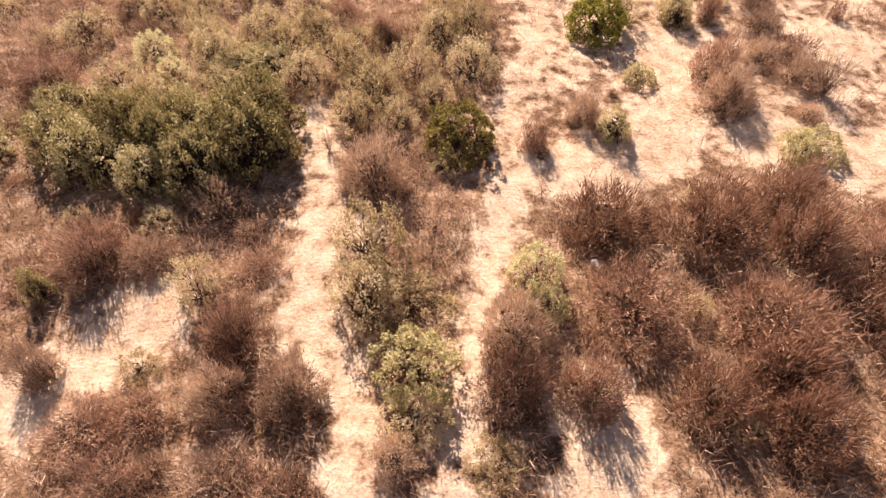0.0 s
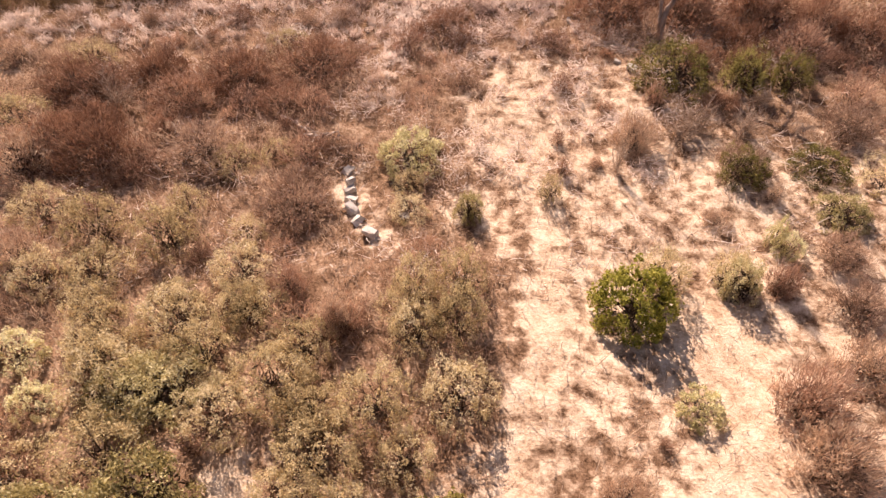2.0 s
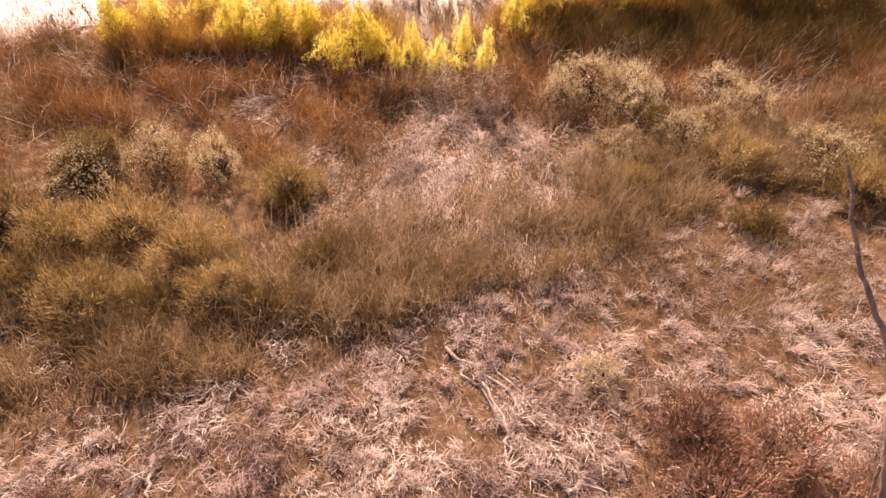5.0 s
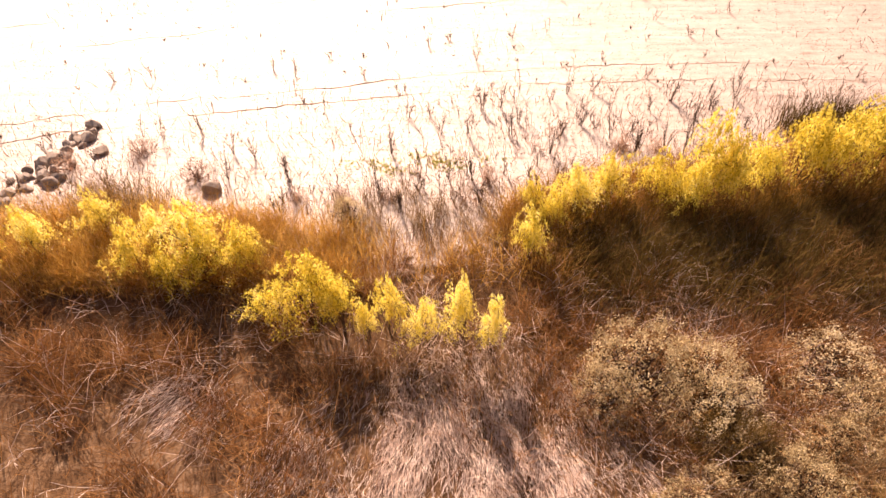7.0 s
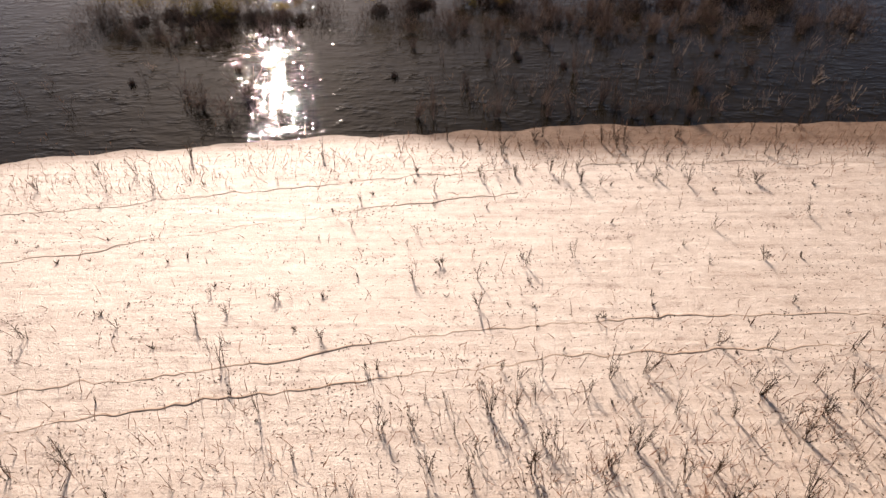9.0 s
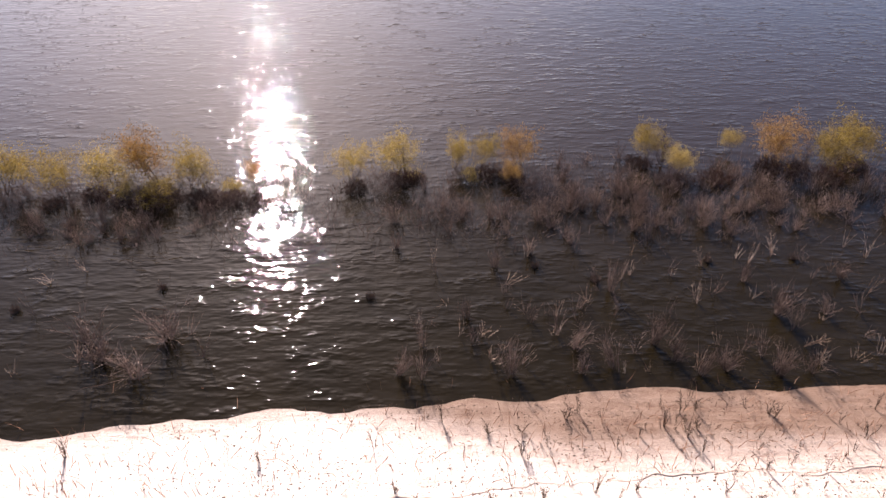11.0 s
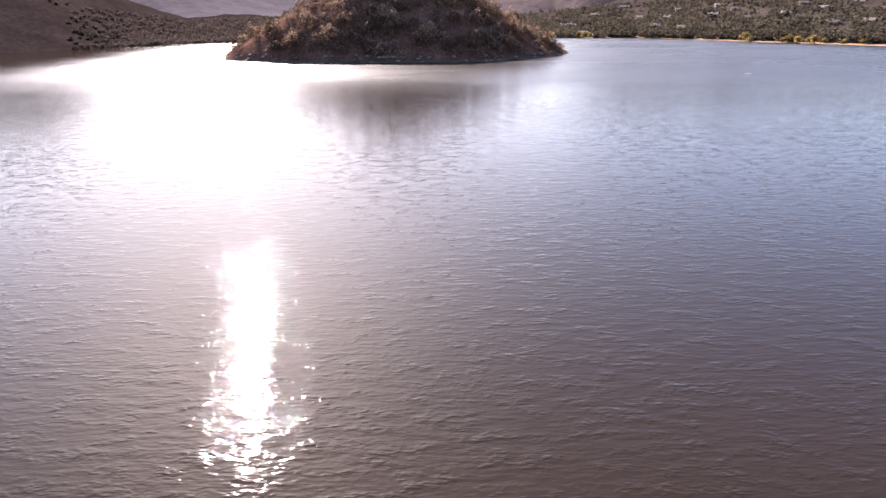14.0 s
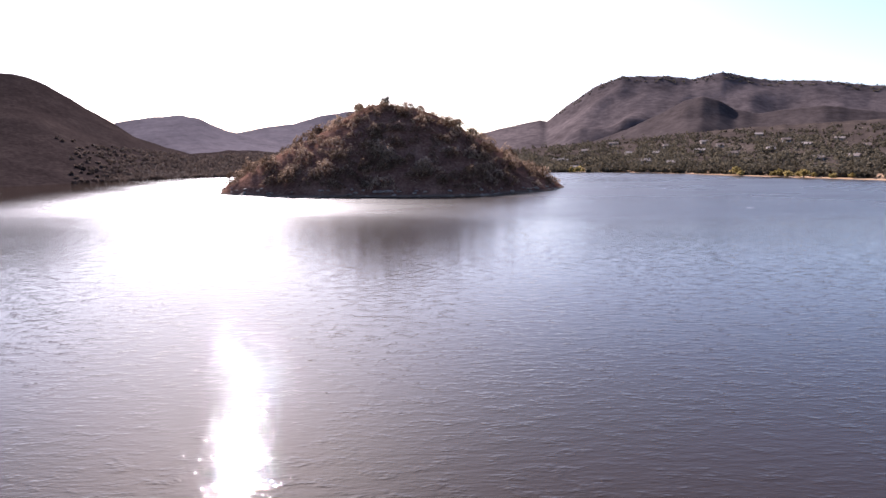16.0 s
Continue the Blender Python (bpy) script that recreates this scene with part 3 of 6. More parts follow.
def stand(x, y, sx, sz, turn=None, sink=0.05, lean=0.0, z=None):
    """A pose on the ground, with the thing's width and height."""
    turn = rng.uniform(0, 360) if turn is None else turn
    z = float(land(np.array([x]), np.array([y]))[0]) if z is None else z
    return pose(x, y, z - sink, rng.normal() * lean, rng.normal() * lean, turn) @ Matrix.Diagonal((sx, sx, sz, 1))


def set_out(kinds, spots):
    """Copies of the given kinds at the spots, a list of poses; the first of each kind takes one of the spots itself."""
    made = []
    for n, m in enumerate(spots):
        if n >= len(kinds):
            made.append(copy_thing(kinds[n % len(kinds)], m))
    for n, m in enumerate(spots[:len(kinds)]):
        kinds[n].matrix_basis = m
        made.append(kinds[n])
    return made


def fan_lines(tips, r, radius=0.016, base=0.12):
    """Lines and radii of stems from the root to the tips."""
    out = []
    for t in tips:
        s = np.array([*r.normal(size=2) * base, 0.0])
        mid = s * 0.4 + t * 0.55 + r.normal(size=3) * 0.05 + (0, 0, 0.06)
        out.append(([s, (s + mid) / 2 + r.normal(size=3) * 0.03, mid, t], [radius, radius * 0.8, radius * 0.55, radius * 0.25], 4))
    return out


def spread_dome(n, r, jitter=0.5):
    """Evenly spread points on a lumpy unit half ball."""
    k = np.arange(n) + 0.5
    z = 1 - k / n
    turn = k * 2.39996 + r.normal(size=n) * jitter * 0.5
    flat = np.sqrt(np.maximum(1 - z * z, 0))
    d = np.stack([flat * np.cos(turn), flat * np.sin(turn), z], -1)
    q = r.integers(0, 1000)
    lump = np.array([noise.noise(Vector(v * 1.9) + Vector((q, 0, 0))) for v in d])
    return d * (0.82 + 0.3 * lump + r.normal(size=n) * 0.1 * jitter)[:, None]


def tufted(seed, leaf_mat, plumes=50, per=85, size=0.03, girth=0.15, tall=1.5, wood=WOOD, slim=0.42, stems=16, heart=260):
    """A shrub of upright leafy plumes on forking stems; dark pieces inside shade the gaps between them."""
    r = np.random.default_rng(seed)
    tips = spread_dome(plumes, r) * (0.9, 0.9, 0.82)
    tips[:, 2] += 0.03
    out = unit(tips * (1, 1, 0.5) + (0, 0, 0.75))
    n = plumes * per
    d = unit(r.normal(size=(n, 3)))
    ax = np.repeat(out, per, 0)
    along = np.sum(d * ax, -1, keepdims=True)
    d = np.where(along < -0.2, d - 1.6 * along * ax, d)
    reach = girth * np.repeat(r.uniform(0.65, 1.3, plumes), per)[:, None] * r.uniform(0.35, 1, (n, 1)) ** 0.6
    at = np.repeat(tips, per, 0) + (d + ax * np.sum(d * ax, -1, keepdims=True) * (tall - 1)) * reach
    at[:, 2] = np.maximum(at[:, 2], 0.02)
    v, f = join(*[tube(*q) for q in fan_lines(tips[:: max(1, plumes // stems)], r)])
    return [("trunk", mesh_of("trunk", *join((v, *f), shade_core(r, heart, 0.78)), wood)), ("crown", mesh_of("crown", *join(leaves(at, size, 0.55, slim, r)), leaf_mat))]


def shade_core(r, n, reach=0.6):
    """Short thick dark twigs well inside a shrub, put there as shade for its gaps."""
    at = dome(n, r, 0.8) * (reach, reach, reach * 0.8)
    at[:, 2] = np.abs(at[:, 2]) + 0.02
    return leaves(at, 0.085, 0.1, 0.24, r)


def twiggy(seed, mat, twigs=70, fine=3600, width=0.0056, rise=0.7, wood=WOOD_AND_SHADE, heart=200):
    """A dry brush: a dense fur of short fine twigs in lumps over its dome, with some longer ones that stick out."""
    r = np.random.default_rng(seed)
    tip = dome(twigs, r, 0.5)
    tip[:, 2] = tip[:, 2] * 0.95 + 0.08
    foot = tip * (0.35, 0.35, 0.1) + r.normal(size=(twigs, 3)) * (0.1, 0.1, 0.0)
    span = tip - foot
    a = blades(foot, span, np.linalg.norm(span, axis=1), width, 0.35, r)
    lumps = np.concatenate([spread_dome(60, r, 1.0) * 0.86, dome(30, r, 0.9) * 0.8])
    start = lumps[r.integers(0, len(lumps), fine)] + r.normal(size=(fine, 3)) * (0.085, 0.085, 0.085)
    start[:, 2] = np.abs(start[:, 2]) * 0.92
    way = unit(start * (1, 1, 0.5)) * 0.7 + r.normal(size=(fine, 3)) * 0.6 + (0, 0, rise)
    b = slivers(start, way, r.uniform(0.06, 0.19, fine), width * 1.5, r)
    v, f = join(*[tube(*q) for q in fan_lines(tip[:9] * 0.8, r, 0.014)])
    return [("trunk", mesh_of("trunk", *join((v, *f), shade_core(r, heart, 0.6)), wood)), ("crown", mesh_of("crown", *join(a, b), mat))]


def bare_fan(seed, mat, main=16, fine=9, width=0.007, flare=0.55, split=False):
    """A leafless dead shrub: a fan of forked bare stems."""
    r = np.random.default_rng(seed)
    out, ends = [], []
    for _ in range(main):
        way = np.array([*r.normal(size=2) * flare, 1.0])
        (v, f), line = limb((*r.normal(size=2) * 0.05, 0), way, r.uniform(0.6, 1.0), width * 1.3, r, 0.16, 5, 3)
        out.append((v, f))
        ends.append(line)
    lines = np.array(ends)
    s = r.integers(0, main, main * fine)
    q = r.integers(1, 4, main * fine)
    start = lines[s, q]
    way = lines[s, q + 1] - lines[s, q] + r.normal(size=(len(s), 3)) * 0.12
    twigs = blades(start, way, r.uniform(0.15, 0.42, len(s)), width * 0.7, 0.4, r)
    stems = [("stem", mesh_of("stem", *join(q), mat)) for q in out] if split else [("trunk", mesh_of("trunk", *join(*out), mat))]
    return stems + [("crown", mesh_of("crown", *join(twigs), mat))]


def small_tree(seed, leaf_mat, wood=WOOD, trunks=3, clusters=90, per=13, size=0.05, low=0.35, spread=0.10, thick=0.03, wide=0.5, deep=0.06, skirt=0.12, spire=0.0):
    """A many-stemmed small tree one unit high: leaning trunks, forked limbs, and a ragged crown of leaf clusters with gaps."""
    r = np.random.default_rng(seed)
    wood_parts, tips = [], []
    for _ in range(trunks):
        (v, f), line = limb((*r.normal(size=2) * 0.06, 0), (*r.normal(size=2) * 0.28, 1), r.uniform(0.62, 0.85), thick, r, 0.1, 6, 6)
        wood_parts.append((v, f))
        for _ in range(5):
            q = r.uniform(low, 0.95) * 5
            k = min(int(q), 4)
            start = line[k] + (line[min(k + 1, 5)] - line[k]) * (q - k)
            (v, f), twig = limb(start, (*r.normal(size=2) * 0.8, r.uniform(0.3, 1)), r.uniform(0.2, 0.42) * (wide + 0.5), thick * 0.4, r, 0.18, 4, 4)
            wood_parts.append((v, f))
            tips += [twig[-1], twig[-2], twig[-1] * 0.6 + twig[-3] * 0.4]
        tips += [line[-1], line[-2]]
    tips = np.array(tips)
    at = tips[r.integers(0, len(tips), clusters)] + r.normal(size=(clusters, 3)) * (0.11 * wide * 2, 0.11 * wide * 2, deep)
    at = np.repeat(at, per, 0) + r.normal(size=(clusters * per, 3)) * spread * 0.6
    at[:, :2] *= 1 + spire * (0.62 - at[:, 2:]) * 2
    at = at[(at[:, 2] > skirt) & (at[:, 2] < 1.05)]
    return [("trunk", mesh_of("trunk", *join(*wood_parts), wood)), ("crown", mesh_of("crown", *join(leaves(at, size, 0.2, 0.55, r)), leaf_mat))]


# ---- shrubs on the slope ----
OLIVE = [(-9.2, 12.9, 1.0, 2.0), (-8.7, 14.2, 1.1, 2.1), (-10.2, 13.6, 1.1, 1.8), (-7.3, 14.1, 1.1, 2.1), (-5.9, 14.3, 1.0, 2.0), (-7.7, 13.6, 0.73, 2.1), (-7.7, 12.4, 0.73, 1.58), (-6.6, 14.0, 1.02, 2.1), (-6.6, 12.8, 1.02, 1.92), (-5.3, 14.7, 1.22, 2.1), (-5.3, 13.5, 1.22, 2.1), (-6.6, 17.2, 1.04, 0.95), (-5.8, 17.3, 1.18, 0.88), (6.5, 20.4, 0.62, 1.4), (9.8, 22.8, 0.84, 0.75), (3.8, 14.6, 0.52, 1.15), (6.7, 29.0, 1.5, 1.55), (8.9, 28.8, 0.85, 1.7), (10.4, 28.9, 0.82, 1.45), (7.7, 24.3, 0.83, 1.05), (9.9, 24.7, 1.03, 0.77), (0.3, 22.8, 0.46, 1.05), (-8.9, 9.1, 0.36, 1.13), (-10.8, 15.0, 1.2, 1.2), (-12.6, 13.2, 1.4, 1.5)]
OLIVE_LOW = [(-2.0, 10.3, 0.92, 2.1), (-2.0, 9.1, 0.92, 1.8), (-7.7, 18.1, 0.66, 1.49), (-6.1, 18.9, 1.04, 1.4), (-4.4, 19.5, 0.99, 0.8), (-2.5, 15.8, 1.04, 1.5), (-1.5, 17.0, 0.89, 1.65), (0.1, 17.2, 0.9, 1.7), (-0.9, 19.5, 0.91, 0.95), (-3.0, 15.1, 0.76, 1.2), (-1.8, 14.9, 0.63, 1.2), (-9.9, 15.3, 0.39, 1.17), (-9.1, 21.8, 0.95, 1.7), (-7.2, 21.6, 0.94, 1.7), (-8.3, 19.4, 0.62, 1.3), (-6.4, 19.6, 0.79, 0.59), (-4.9, 19.5, 0.73, 1.15), (-0.9, 19.9, 0.69, 1.7), (-0.9, 18.7, 0.69, 1.53), (0.1, 20.2, 0.72, 1.7), (0.1, 19.0, 0.72, 1.6), (4.75, 20.5, 0.7, 1.5), (6.4, 20.7, 0.58, 1.4), (-5.5, 9.2, 0.65, 1.48), (-1.0, 9.1, 1.03, 0.77), (0.7, 5.7, 0.63, 0.55), (-6.2, 7.4, 0.49, 0.7), (-10.9, 22.6, 1.0, 1.0), (-11.8, 19.0, 1.1, 1.1), (-12.5, 30.0, 1.1, 0.9), (-6.0, 31.0, 0.9, 0.7), (3.4, 36.5, 0.8, 0.7), (11.5, 24.0, 1.0, 1.0), (-13.5, 26.5, 1.2, 1.2)]
GREEN = [(3.95, 19.6, 1.16, 1.75), (-0.2, 14.2, 1.11, 1.5)]
LIME = [(-8.4, 16.9, 0.49, 0.9), (-9.4, 18.1, 0.66, 0.95), (4.9, 17.1, 0.55, 0.55), (8.0, 21.6, 0.41, 0.7), (8.3, 13.9, 0.58, 0.65), (-1.4, 24.9, 1.0, 1.0), (1.5, 9.7, 0.62, 1.35), (1.8, 9.1, 0.49, 0.55), (-0.8, 7.4, 0.9, 1.25), (8.8, 14.1, 0.77, 0.58), (7.8, 21.9, 0.28, 0.95), (5.2, 6.5, 0.35, 0.4)]
BROWN = [(-2.2, 12.8, 1.01, 1.9), (1.7, 14.2, 0.49, 1.29), (3.1, 15.2, 0.51, 1.2), (7.0, 17.2, 0.9, 1.9), (7.0, 16.0, 0.9, 1.78), (9.1, 15.5, 0.5, 0.75), (-2.5, 19.1, 0.75, 0.75), (7.8, 24.7, 0.98, 1.0), (-4.5, 8.0, 0.73, 1.9), (-4.5, 6.8, 0.73, 1.58), (-3.2, 6.9, 0.8, 1.66), (-6.8, 6.0, 1.03, 0.77), (-8.1, 7.2, 0.54, 1.35), (-8.1, 9.9, 1.03, 1.75), (-6.9, 10.1, 0.74, 0.9), (1.0, 8.3, 0.88, 1.9), (1.0, 7.1, 0.88, 1.76), (-1.1, 5.7, 0.58, 0.9), (-4.4, 9.9, 0.72, 0.55), (-4.3, 22.9, 1.31, 1.1), (-7.4, 25.1, 1.44, 1.08), (-3.9, 20.1, 0.58, 1.2), (-2.6, 19.1, 0.49, 1.29), (7.5, 20.4, 0.46, 1.25), (5.0, 25.8, 0.74, 1.59), (8.2, 33.2, 1.3, 1.7), (10.4, 33.2, 1.2, 1.8), (12.8, 33, 1.5, 1.5), (-11.5, 28.5, 1.4, 1.2), (11.5, 26.5, 1.2, 1.0), (-10.8, 20.8, 1.2, 1.3), (-12.0, 16.5, 1.3, 1.4), (-12.4, 24.6, 1.34, 1.5), (11.3, 30.7, 1.4, 1.6), (8.6, 18.2, 0.9, 1.0), (9.4, 17.2, 0.9, 1.0), (-5.9, 5.0, 0.9, 1.0), (-4.1, 5.0, 1.1, 0.9), (9.0, 10.5, 1.2, 1.3), (9.2, 21.3, 0.8, 0.9), (9.0, 19.8, 0.8, 0.9), (9.6, 18.4, 0.8, 1.0), (6.6, 22.6, 0.5, 0.5)]
RUSTY = [(3.2, 11.3, 1.31, 1.75), (5.6, 11.3, 1.36, 1.85), (7.4, 12.0, 1.09, 1.9), (7.4, 10.8, 1.09, 1.9), (3.5, 9.0, 1.39, 1.4), (6.3, 8.7, 1.57, 1.5), (4.7, 6.9, 1.01, 1.5), (6.1, 7.6, 1.06, 1.9), (6.1, 6.4, 1.06, 1.9), (2.4, 7.1, 0.82, 1.68), (-10.2, 24.8, 1.43, 1.85), (-4.8, 29.6, 1.77, 1.33), (-7.1, 28.9, 1.49, 1.4), (5.4, 33.1, 1.86, 1.9), (8.1, 32.8, 1.84, 1.7), (10.6, 32.7, 1.65, 1.85), (12.4, 32.3, 1.17, 1.9), (-0.6, 32.0, 1.46, 1.1), (-9.9, 29.0, 1.3, 1.4), (-8.6, 27.6, 1.3, 1.4), (-12.0, 25.5, 1.4, 1.5), (-12.5, 28.4, 1.4, 1.4), (-10.9, 26.1, 1.2, 1.3), (-5.5, 27.6, 1.1, 0.9), (9.3, 6.5, 1.4, 1.4), (8.9, 8.6, 1.3, 1.5), (13.8, 31.5, 1.4, 1.5), (9.4, 31.0, 1.2, 1.3), (6.9, 34.4, 1.4, 1.5), (7.9, 30.3, 0.9, 1.0), (8.0, 27.7, 0.7, 0.7), (5.3, 34.9, 1.3, 1.6), (9.3, 29.9, 0.9, 1.1)]
GREY = [(6.9, 26.6, 1.2, 1.0), (-10.7, 27.4, 1.15, 1.3), (9.9, 16.6, 0.65, 1.5), (6.4, 26.1, 1.1, 0.9), (2.0, 7.6, 0.6, 0.6), (4.35, 24.6, 0.35, 1.3), (8.3, 26.4, 0.9, 0.9), (-3.5, 13.9, 0.2, 0.7)]

DEEP = [(6.7, 29.0), (8.9, 28.8), (10.4, 28.9), (7.7, 24.3), (9.9, 24.7)]
olive_kinds = [thing("shrub", tufted(100 + s, OLIVE_LEAF, 58, 90, 0.03, 0.15, 1.6, heart=700), "dense olive-green shrub with small pale leaf tufts on the dry slope", "shrub", "shrubs on the slope") for s in range(4)]
set_out(olive_kinds, [stand(x, y, a, h) for x, y, a, h in OLIVE if (x, y) not in DEEP])
deep_kinds = [thing("shrub", tufted(150 + s, DEEP_LEAF, 60, 85, 0.028, 0.15, 1.7, slim=0.35, heart=300), "dark green upright shrub among dry brush", "shrub", "shrubs on the slope") for s in range(2)]
set_out(deep_kinds, [stand(x, y, a, h) for x, y, a, h in OLIVE if (x, y) in DEEP])
low_kinds = [thing("shrub", tufted(120 + s, OLIVE_TAN, 52, 80, 0.031, 0.15, 1.8, slim=0.3, heart=90), "low olive-tan shrub among dry brush", "shrub", "shrubs on the slope") for s in range(3)]
MIXED_LEAF = leafy("golden green leaves", (0.08, 0.065, 0.016), (0.32, 0.265, 0.075), (0.64, 0.52, 0.21), 0.45, 0.6, 2.5, 0.1)
green_kinds = [thing("shrub", tufted(140 + s, (GREEN_LEAF, MIXED_LEAF)[s], 90, 75, 0.028, 0.13, 1.2, slim=0.6, heart=260), "rounded fresh green shrub with glossy leaves beside the track", "shrub", "shrubs on the slope") for s in range(2)]
set_out(green_kinds, [stand(x, y, a, h) for x, y, a, h in GREEN])
lime_kinds = [thing("shrub", tufted(160 + s, LIME_LEAF, 42, 85, 0.036, 0.17, 1.3, heart=80), "pale yellow-green flowering shrub on dry ground", "shrub", "shrubs on the slope") for s in range(3)]
set_out(lime_kinds, [stand(x, y, a * 1.12, h * 1.15) for x, y, a, h in LIME])
brown_kinds = [thing("shrub", twiggy(200 + s, BROWN_TWIG if s % 2 else TAN_TWIG), "dry brown twiggy brush on the slope", "shrub", "dry brush") for s in range(5)]
spots = [stand(x, y, a, h) for x, y, a, h in BROWN]
taken = [(x, y, a) for x, y, a, h in BROWN + OLIVE + OLIVE_LOW + GREEN + LIME + GREY + RUSTY]
fill, low = [], []
for _ in range(9000):
    x, y, a = rng.uniform(-19, 19), rng.uniform(-3, 33), rng.uniform(0.3, 0.85)
    if len(fill) + len(low) > 330 or float(from_track(np.array(x), np.array(y))) < a * 0.75 + 0.1:
        continue
    thin = float(open_ground(np.array(x), np.array(y))) > 0.5
    if thin and rng.uniform() < 0.75:
        continue
    if all(math.hypot(x - q, y - w) > (a + e) * 0.5 for q, w, e in taken):
        taken.append((x, y, a))
        (low if rng.uniform() < 0.3 and y < 26 else fill).append((x, y, a * (0.55 if thin else 1.1), rng.uniform(0.55, 1.1) * (a + 0.35)))
tuft_brush = [thing("brush", twiggy(260 + s, (BROWN_TWIG, TAN_TWIG, RUSTY_TWIG)[s % 3], 40, 1300, 0.009, heart=80), "small dry brown brush tuft on the slope", "brush", "brush tufts") for s in range(5)]
set_out(tuft_brush, [stand(*q) for q in fill])
set_out(brown_kinds, spots)
THICKET = [(-7.2, 17.6, 1.0, 1.5), (-5.3, 18.1, 0.9, 1.4), (-3.7, 17.5, 1.0, 1.5), (-4.6, 16.7, 0.9, 1.3), (-6.6, 15.8, 1.1, 1.4), (-8.5, 15.3, 1.0, 1.4), (-3.2, 18.4, 0.8, 1.2), (-9.7, 16.1, 1.0, 1.3), (-5.1, 20.5, 0.9, 1.1), (-8.5, 20.4, 1.0, 1.2), (-2.9, 16.7, 0.8, 1.2), (-7.9, 18.9, 0.9, 1.1), (-9.9, 20.3, 0.9, 1.1)]
set_out(low_kinds, [stand(x, y, a, h) for x, y, a, h in OLIVE_LOW + THICKET + low])
rusty_kinds = [thing("shrub", twiggy(220 + s, RUSTY_TWIG), "soft rust-brown dry brush in dense mounds", "shrub", "dry brush") for s in range(3)]
set_out(rusty_kinds, [stand(x, y, a, h) for x, y, a, h in RUSTY])
grey_kinds = [thing("dead_shrub", bare_fan(240 + s, GREY_TWIG, 30, 14), "bare grey dead shrub with fine forked twigs", "shrub", "dead shrubs") for s in range(3)]
set_out(grey_kinds, [stand(x, y, a * 1.2, h * 1.25) for x, y, a, h in GREY])


# ---- dry grass on the slope ----
def strew(n, x0, x1, y0, y1, keep):
    x, y = rng.uniform(x0, x1, n), rng.uniform(y0, y1, n)
    p = keep(x, y)
    ok = rng.uniform(0, 1, n) < p
    x, y = x[ok], y[ok]
    return np.stack([x, y, land(x, y) - 0.01], -1)


def fade(x):
    """Thins the planting out far to both sides."""
    return np.clip((28 - np.abs(x)) / 8, 0, 1)


def clumped(x, y, s, seed, lo=-0.1, hi=0.35):
    return np.clip((wave(x, y, s, seed) - lo) / (hi - lo), 0, 1)


def stuff(name, mesh_data, mat, label, category):
    return tagged(new(name, mesh_of(name, *mesh_data, mat)), label, category, kind="stuff")


at = strew(90000, -19, 19, -3, 38, lambda x, y: np.clip(from_track(x, y) * 1.2 + 0.12, 0.05, 1) * (0.08 + 0.92 * clumped(x, y, 0.6, 31) * clumped(x, y, 2.2, 32, -0.3, 0.2)))
n = len(at)
stuff("dry_grass", join(blades(at, rng.normal(size=(n, 3)) * (0.6, 0.6, 0.1) + (0, 0, 0.8), rng.uniform(0.12, 0.5, n), 0.006, 0.6)), STRAW,
      "short straw-coloured dry grass in tufts between the shrubs", "grass")
at = strew(26000, -19, 19, -3, 40, lambda x, y: np.clip(from_track(x, y) * 0.9, 0, 1) * clumped(x, y, 0.8, 33, 0.0, 0.3))
n = len(at)
stuff("dry_weeds", join(blades(at, rng.normal(size=(n, 3)) * (0.5, 0.5, 0.1) + (0, 0, 0.9), rng.uniform(0.2, 0.7, n), 0.006, 0.6)), BROWN_TWIG,
      "thin dead brown weeds between the shrubs", "weeds")


def under_shrubs(x, y):
    """0 under the big shrubs and in their shade, 1 elsewhere."""
    out = np.ones(np.shape(x))
    for q, w, a, h in OLIVE + GREEN + LIME:
        out = np.minimum(out, np.clip((np.hypot(x - q - 0.15 * h, (y - w + 0.35 * h) * 0.8) - a * 0.8) / 0.5, 0, 1))
    return out


def brush_cover(n, mat, seed, lo, hi, name, label, foot):
    """Low brush that covers the slope in soft mounds between the shrubs."""
    at = strew(n, -28, 28, -6, 41, lambda x, y: fade(x) * under_shrubs(x, y) * np.clip(from_track(x, y) * 1.6 - 0.25, 0, 1) * (1 - 0.93 * open_ground(x, y)) * np.clip((33.0 - y + 1.5 * wave(x, y, 0.25, seed + 3)) / 2.5, foot, 1) * (0.05 + 0.95 * clumped(x, y, 0.3, seed, lo, hi)) * (0.1 + 0.9 * clumped(x, y, 0.85, seed + 1, -0.15, 0.25)))
    n = len(at)
    high = 0.03 + 0.75 * clumped(at[:, 0], at[:, 1], 0.85, seed + 1, -0.1, 0.5)
    at[:, 2] += high * rng.uniform(0, 1, n) ** 0.6
    way = rng.normal(size=(n, 3)) * (0.45, 0.45, 0.2) + (0, 0, 0.8)
    return stuff(name, join(slivers(at, way, rng.uniform(0.12, 0.34, n), 0.009)), mat, label, "brush")


brush_cover(420000, BROWN_TWIG, 35, -0.45, 0.15, "brown_brush", "low dry red-brown brush covering the slope", 0.4)
brush_cover(460000, TAN_TWIG, 38, -0.45, 0.15, "tan_brush", "low dry tan brush covering the slope", 0.08)
at = strew(40000, -19, 19, 11, 33, lambda x, y: open_ground(x, y) * (0.15 + 0.85 * clumped(x, y, 0.9, 39, -0.1, 0.3)))
n = len(at)
